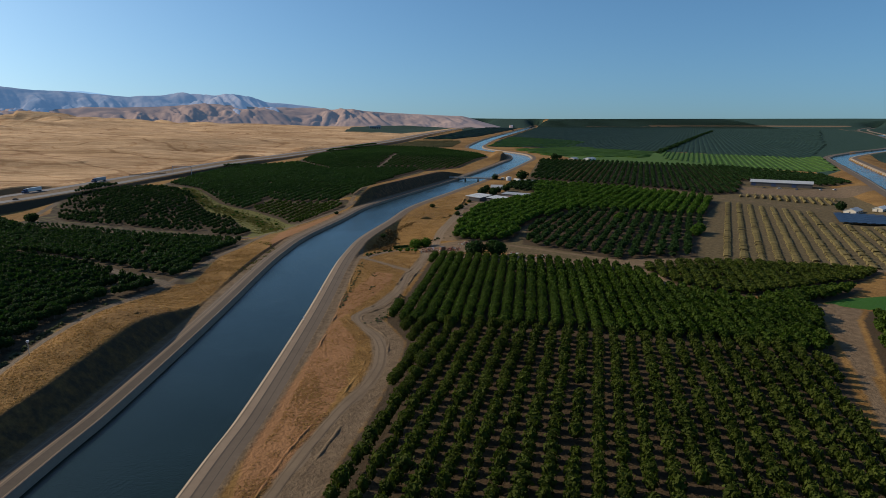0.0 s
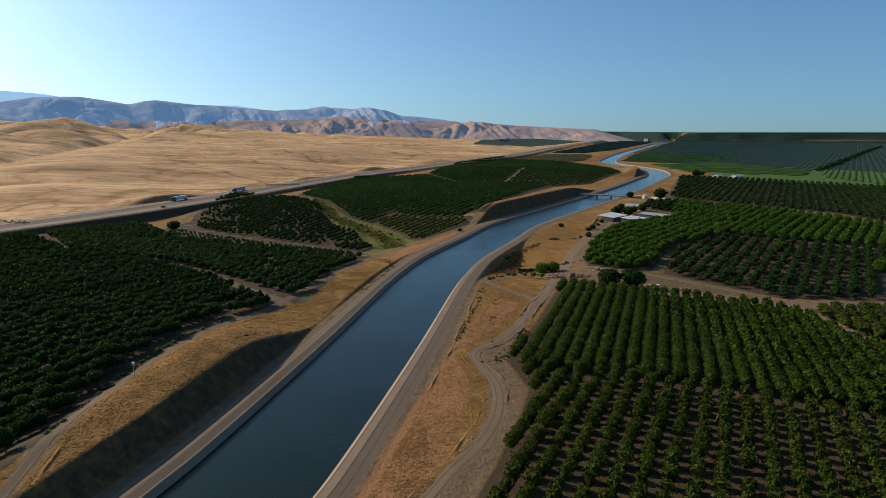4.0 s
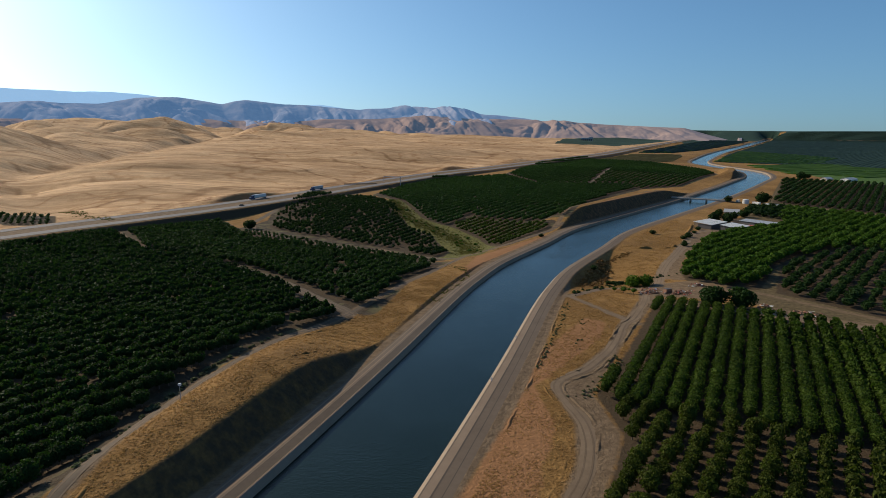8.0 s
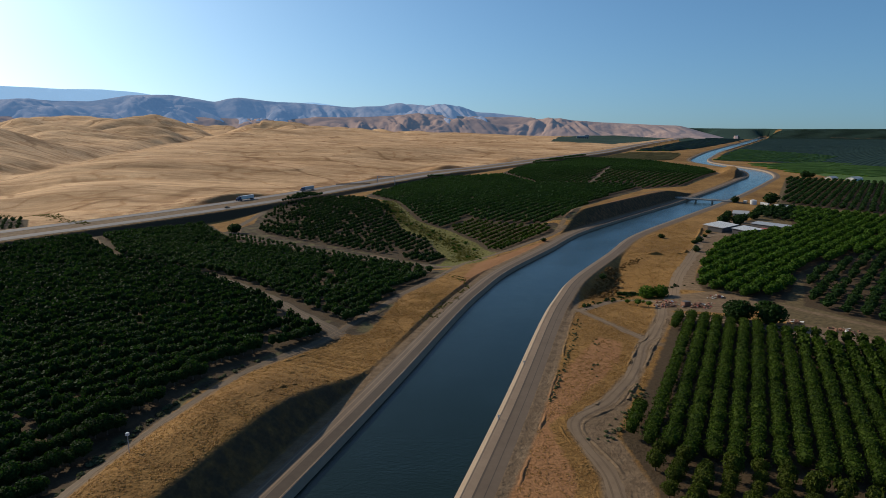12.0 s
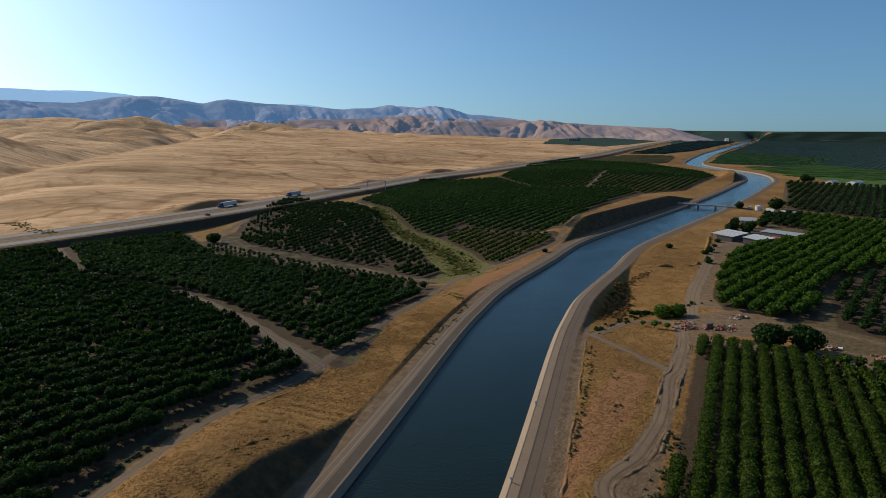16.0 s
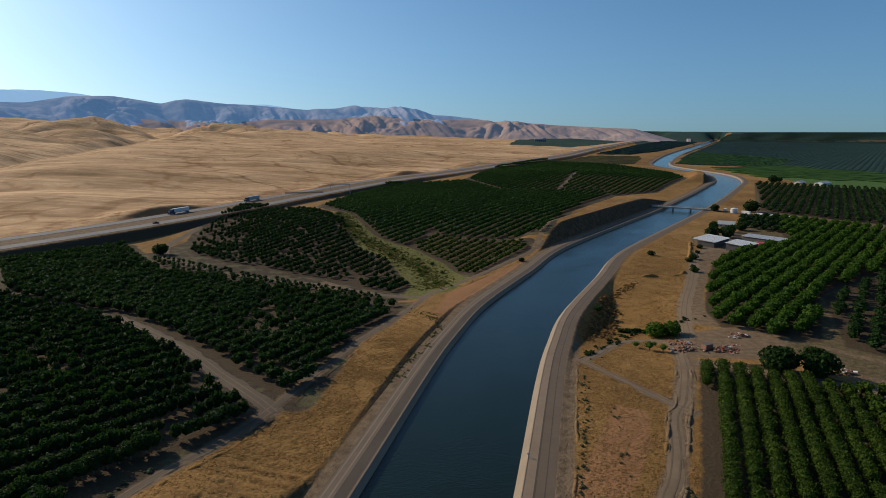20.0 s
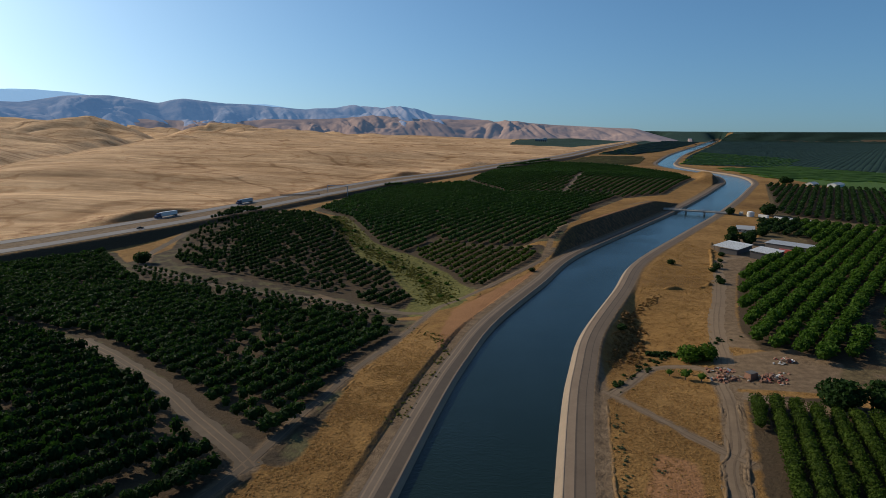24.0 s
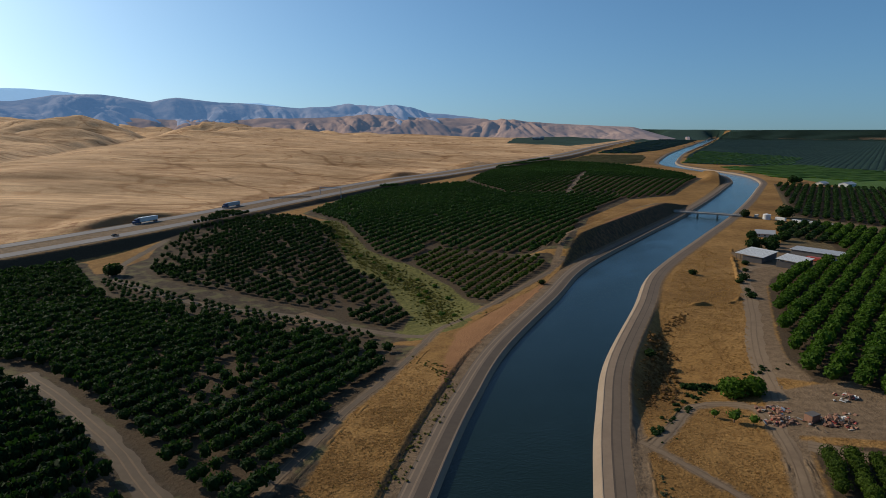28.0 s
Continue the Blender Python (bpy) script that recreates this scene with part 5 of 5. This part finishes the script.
# ---- earth ridges along tracks ----
def earth_ridge(line, high, half, label, name="earth_ridge"):
    p = smooth_line(line, 1.6)
    _, n, _ = along(p)
    wob = 0.35 * wave(p[:, 0], p[:, 1], 9, 3) + 0.2 * wave(p[:, 0], p[:, 1], 2.5, 6)
    p = p + n * wob[:, None]
    o = np.array([-1, -0.4, 0.3, 1]) * half
    x, y = p[:, :1] + n[:, :1] * o, p[:, 1:] + n[:, 1:] * o
    z = land(x, y) + np.array([-0.15, 0.9, 0.8, -0.15]) * high * 0.42 * (0.8 + 1.0 * wave(x, y, 2.2, 5)) * step(-0.3, 0.3, wave(x, y, 9, 9))
    me = plain_mesh(name, np.stack([x, y, z], -1).reshape(-1, 3), grid_faces(*x.shape)[:, ::-1], M_GROUND, cover_of(x, y), True)
    return tagged(part(name, me), label, "earth bank", kind="structure")


earth_ridge([(112, 391), (128, 393), (144, 397), (156, 410), (163, 424), (180, 458), (204, 506), (226, 540)], 2.6, 1.3, "low earth ridge across the dry grass")
earth_ridge([(2, 72), (10, 86), (19, 101), (28, 117), (35.5, 135), (40, 152), (35.5, 174), (48, 188), (62, 210), (73, 234), (81, 246), (95, 277)], 0.6, 0.6, "crumbling earth ridge beside the track")
earth_ridge([(-10, 62), (-4, 75), (5, 92), (16, 108), (28, 132), (32, 152), (29.5, 174)], 0.5, 0.5, "crumbling earth ridge beside the track")
verge = CANAL - along(CANAL)[1] * 28.6
earth_ridge(verge[(verge[:, 1] > 120) & (verge[:, 1] < 285)][::6], 0.7, 0.5, "stony earth ridge along the service road")
earth_ridge([(42, 187), (52, 203), (62, 222), (70, 238)], 0.9, 0.6, "earth ridge between dry grass and track")
earth_ridge([(52, 191), (61, 208), (70, 227), (80, 246), (94, 276)], 0.9, 0.6, "crumbling earth ridge between track and orchard")
earth_ridge([(57, 279), (66, 289), (80, 306), (92, 309), (100, 304)], 0.6, 0.6, "curved earth ridge around the grass")
earth_ridge([(44, 191), (58, 212), (68, 236), (75, 245), (89, 277), (95, 297)], 0.5, 0.5, "crumbling earth ridge beside the track")
earth_ridge([(-66, 60), (-68, 128), (-64, 160), (-54, 198), (-38, 230), (-26, 262), (-13, 297), (-1, 322), (10, 350)], 0.6, 0.6, "earth ridge along the orchard road")
earth_ridge([(-62, 60), (-62, 104), (-61, 121), (-59, 139), (-52, 163), (-42, 184), (-29, 198)], 0.5, 0.5, "rutted ridge on the grass bank")
earth_ridge([(14, 360), (24, 372), (48, 405), (70, 438), (86, 470)], 0.5, 0.5, "earth ridge beside the canal road")


# ---- the dump ----
def heap(x, y, spread, count, label, seed):
    """A heap of boards, slabs, crates and scrap, piece by piece."""
    r = np.random.default_rng(seed)
    top = stand("rubble_heap", x, y, 0, label, "rubble", "rubble heaps", 0)
    kinds = [block("board", -1.1, 1.1, -0.12, 0.12, -0.04, 0.04, M_WOOD, 0.0), block("slab", -0.7, 0.7, -0.5, 0.5, -0.08, 0.08, M_CONCRETE, 0.03), block("sheet", -0.9, 0.9, -0.6, 0.6, -0.02, 0.02, M_WHITE_METAL, 0.0),
             block("crate", -0.45, 0.45, -0.4, 0.4, -0.35, 0.35, M_RUST, 0.05), block("bag", -0.4, 0.4, -0.3, 0.3, -0.18, 0.18, M_RED, 0.12), block("chunk", -0.35, 0.35, -0.3, 0.3, -0.25, 0.25, M_CONCRETE, 0.12)]
    for k in range(count):
        px, py = r.normal(0, spread * 0.45), r.normal(0, spread * 0.3)
        h = max(0.1, 1.3 * math.exp(-(px / spread) ** 2 * 3 - (py / spread) ** 2 * 5) * r.random() + 0.1)
        me = kinds[r.choice(6, p=[0.38, 0.06, 0.06, 0.32, 0.10, 0.08])]
        part(me.name.split(".")[0], me, top, "", pose(px, py, h, r.normal(0, 18), r.normal(0, 18), r.random() * 360))


heap(98.5, 290, 5, 90, "heap of boards, white sheets and scrap on dirt", 3)
heap(111.5, 287, 6.5, 90, "long heap of scrap, boards and rubble", 4)
heap(101, 297, 5, 44, "low heap of brown boards on dirt", 5)
heap(124.5, 300.5, 4, 34, "small heap of scrap by an orchard", 6)
heap(138, 262, 4, 30, "low heap of grey rubble by a path", 8)
heap(150, 251, 6, 34, "scattered rubble along the path", 9)
hut = stand("storage_box", 106, 289, 70, "rusty dark storage container among rubble", "container", "", 0)
part("body", block("body", -1.2, 1.2, -1.6, 1.6, 0.1, 2.0, M_RUST, 0.06), hut)
part("lid", block("lid", -1.25, 1.25, -1.65, 1.65, 2.0, 2.12, M_DARK_WALL, 0.03), hut)

# ---- posts, pens, panels ----
for mx, my in ((39.0, 211.0), (14.5, 176.0)):
    off, k = offset_from(CANAL, np.array([mx]), np.array([my]))
    d, n, _ = along(CANAL)
    spot = CANAL[k[0]] - n[k[0]] * 17.8
    marker = tagged(new("marker_post"), "short white marker post on the canal's concrete lip", "post", "marker posts")
    marker.matrix_basis = pose(spot[0], spot[1], 1.76)
    part("post", pole_mesh("post", 0.12, 0.12, 1.1, M_WHITE_METAL, 8), marker)
    part("plate", block("plate", -0.25, 0.25, -0.02, 0.02, 0.8, 1.25, M_WHITE_METAL, 0.0), marker, "", pose(0, -0.14, 0))
mast = stand("weather_mast", -66, 149, 0, "thin mast with a white box by the orchard", "mast", "", 0)
part("pole", pole_mesh("pole", 0.09, 0.06, 4.2, M_GREY_METAL, 7), mast)
part("box", block("box", -0.35, 0.35, -0.3, 0.3, 4.0, 4.6, M_WHITE_METAL, 0.05), mast, "white box")
pen = stand("cattle_pen", -99, 751, 80, "low weathered board fence on the dry hill", "fence")
for k in range(13):
    gx0 = -18 + 3.0 * k
    gz = float(land(np.array([-99 + gx0 * 0.985]), np.array([751.0 + gx0 * 0.17]))[0]) - float(land(np.array([-99.0]), np.array([751.0]))[0])
    part("post", block("post", -0.15, 0.15, gx0 - 0.15, gx0 + 0.15, gz - 0.5, gz + 1.7, M_WOOD, 0.0), pen)
    for rz in (0.5, 1.0, 1.45):
        part("rail", block("rail", -0.05, 0.05, gx0, gx0 + 3.0, gz + rz - 0.15, gz + rz + 0.15, M_WOOD, 0.0), pen)
solar = stand("solar_array", 440, 280, 45, "ground-mounted array of dark blue solar panels", "solar panels", "", 0)
for k in range(9):
    for j in range(5):
        table = part("panel_table", prism("panel_table", [(-2.6, 0.9), (2.6, 1.5), (2.6, 1.62), (-2.6, 1.02)], 9.7, M_PANEL), solar, "", pose(-24 + k * 5.5, -25 + j * 10, 0))
        part("leg", block("leg", -0.1, 0.1, 4.6, 4.8, -0.3, 1.4, M_GREY_METAL, 0.0), table)
# grey beam on two posts, put in place of a highway overpass
gantry = tagged(new("sign_gantry"), "thin grey beam on posts standing in for an overpass at the highway's edge", "road sign")
hx, hy, ha, hz = on_highway(785, -4)
gantry.matrix_basis = pose(hx, hy, hz, 0, 0, -ha)
part("post", block("post", -0.25, 0.25, -0.25, 0.25, -0.3, 7.0, M_GREY_METAL, 0.03), gantry)
part("post", block("post", 23.6, 24.1, -0.25, 0.25, -3, 7.0, M_GREY_METAL, 0.03), gantry)
part("beam", block("beam", -0.25, 24.1, -0.3, 0.3, 6.6, 7.3, M_GREY_METAL, 0.03), gantry)
plant_house = stand("industrial_building", 700, 3120, 12, "large grey industrial building far off on the plain", "building", "", 1)
part("hall", block("hall", -28, 28, -14, 14, 0, 13, M_GREY_METAL, 0.3), plant_house)
part("tower", block("tower", 10, 28, -12, 12, 12.8, 17, M_GREY_METAL, 0.3), plant_house)
# solid dark blocks on the wall give the shade of open bays
for k in range(6):
    part("bay", block("bay", -26 + k * 9, -20 + k * 9, -14.4, -13.8, 0, 8, M_DARK_WALL, 0.0), plant_house, "dark slab painted as an open bay's shade")

# ---- tufts of dry grass ----
def tufts(name, count, box, size, seed, label):
    """Tufts where neither soil, track, road nor water lies, one mesh."""
    r = np.random.default_rng(seed)
    s = np.column_stack([r.uniform(box[0], box[1], count), r.uniform(box[2], box[3], count)])
    c = cover_of(s[:, 0], s[:, 1])
    off, _ = offset_from(CANAL, s[:, 0], s[:, 1])
    e, _ = offset_from(HIGHWAY, s[:, 0], s[:, 1])
    clear = np.minimum.reduce([c["soil"], c["fallow"], c["crop"], c["vine"], c["dirt"] + 0.3, c["lawn"], c["weed"]])
    patch = wave(s[:, 0], s[:, 1], 7, 3) + 0.7 * wave(s[:, 0], s[:, 1], 2.4, 4)
    s = s[(clear > 0.5) & (np.abs(off) > 28.2) & (e < -45) & (patch > r.uniform(-0.9, 0.5, count))]
    h = size * (0.5 + 0.9 * r.random(len(s)))
    return tagged(part(name, many(name, s, h, h * 0.6, [crown_of(6, 300 + k, leaf=0.55, core=False) for k in range(5)], M_TUFT, 0.3)), label, "dry grass", kind="stuff")


M_TUFT = foliage("dry_grass_blades", (0.20, 0.112, 0.038), (0.40, 0.240, 0.094))
tufts("dry_grass", 90000, (-85, 12, 60, 300), 0.32, 21, "golden dry grass tufts on the canal's left bank")
tufts("dry_grass", 90000, (-20, 118, 60, 330), 0.30, 22, "golden dry grass tufts beside the service road")
tufts("dry_grass", 24000, (70, 190, 330, 520), 0.4, 23, "golden dry grass tufts between canal and sheds")


# ---- wheel tracks on the dirt ----
M_TRACK = speckled("packed_dirt", (0.112, 0.078, 0.047), (0.225, 0.163, 0.101), 0.5)
M_BROWN = speckled("brown_dirt", (0.064, 0.047, 0.031), (0.120, 0.091, 0.061), 0.5)
M_RUT = speckled("dark_rut", (0.092, 0.063, 0.038), (0.170, 0.121, 0.074), 1.3)


def dirt_track(line, half, label, face=None):
    """A worn lane of packed dirt with two darker ruts, following the ground."""
    p = smooth_line(line, 1.5)
    _, n, _ = along(p)
    p = p + n * (0.25 * wave(p[:, 0], p[:, 1], 17, 2))[:, None]
    lane = tagged(new("dirt_track"), label, "dirt track", kind="structure")
    edge = lambda k: 0.4 * wave(p[:, 0], p[:, 1], 2.3, k) + 0.6 * wave(p[:, 0], p[:, 1], 6, k + 3)
    for name, mid, wide, mat, lift in (("lane", 0, half, face or M_TRACK, 0.06), ("rut", -0.95, 0.22, M_RUT, 0.075), ("rut", 0.9, 0.2, M_RUT, 0.075)):
        wob = 1.0 if name == "lane" else 0.2
        o = np.stack([mid - wide + wob * edge(1), np.full(len(p), mid - wide * 0.3), np.full(len(p), mid + wide * 0.3), mid + wide + wob * edge(7)], 1)
        x, y = p[:, :1] + n[:, :1] * o, p[:, 1:] + n[:, 1:] * o
        z = land(x, y) + lift - np.array([0.05, 0, 0, 0.05]) * (name == "lane")
        part(name, plain_mesh(name, np.stack([x, y, z], -1).reshape(-1, 3), grid_faces(*x.shape)[:, ::-1], mat, None, True), lane)


dirt_track(TRACKS["shore_track"], 1.9, "winding track of packed pale dirt with two ruts")
dirt_track(TRACKS["fork"], 1.5, "short pale dirt path across dry grass")
dirt_track(TRACKS["left_edge"], 1.5, "dirt track along the orchard's edge", M_BROWN)
dirt_track(TRACKS["lane"], 2.7, "dirt lane between two citrus orchards", M_BROWN)
dirt_track(TRACKS["yard_track"], 3.0, "dirt road past the rubble heaps to the sheds")
dirt_track(TRACKS["valley_track"], 2.2, "dirt track across the valley floor", M_BROWN)
dirt_track(TRACKS["orchard_path"], 2.6, "pale dirt path through the orchard")
dirt_track(TRACKS["white_path"], 2.4, "straight pale path between blocks of an orchard")
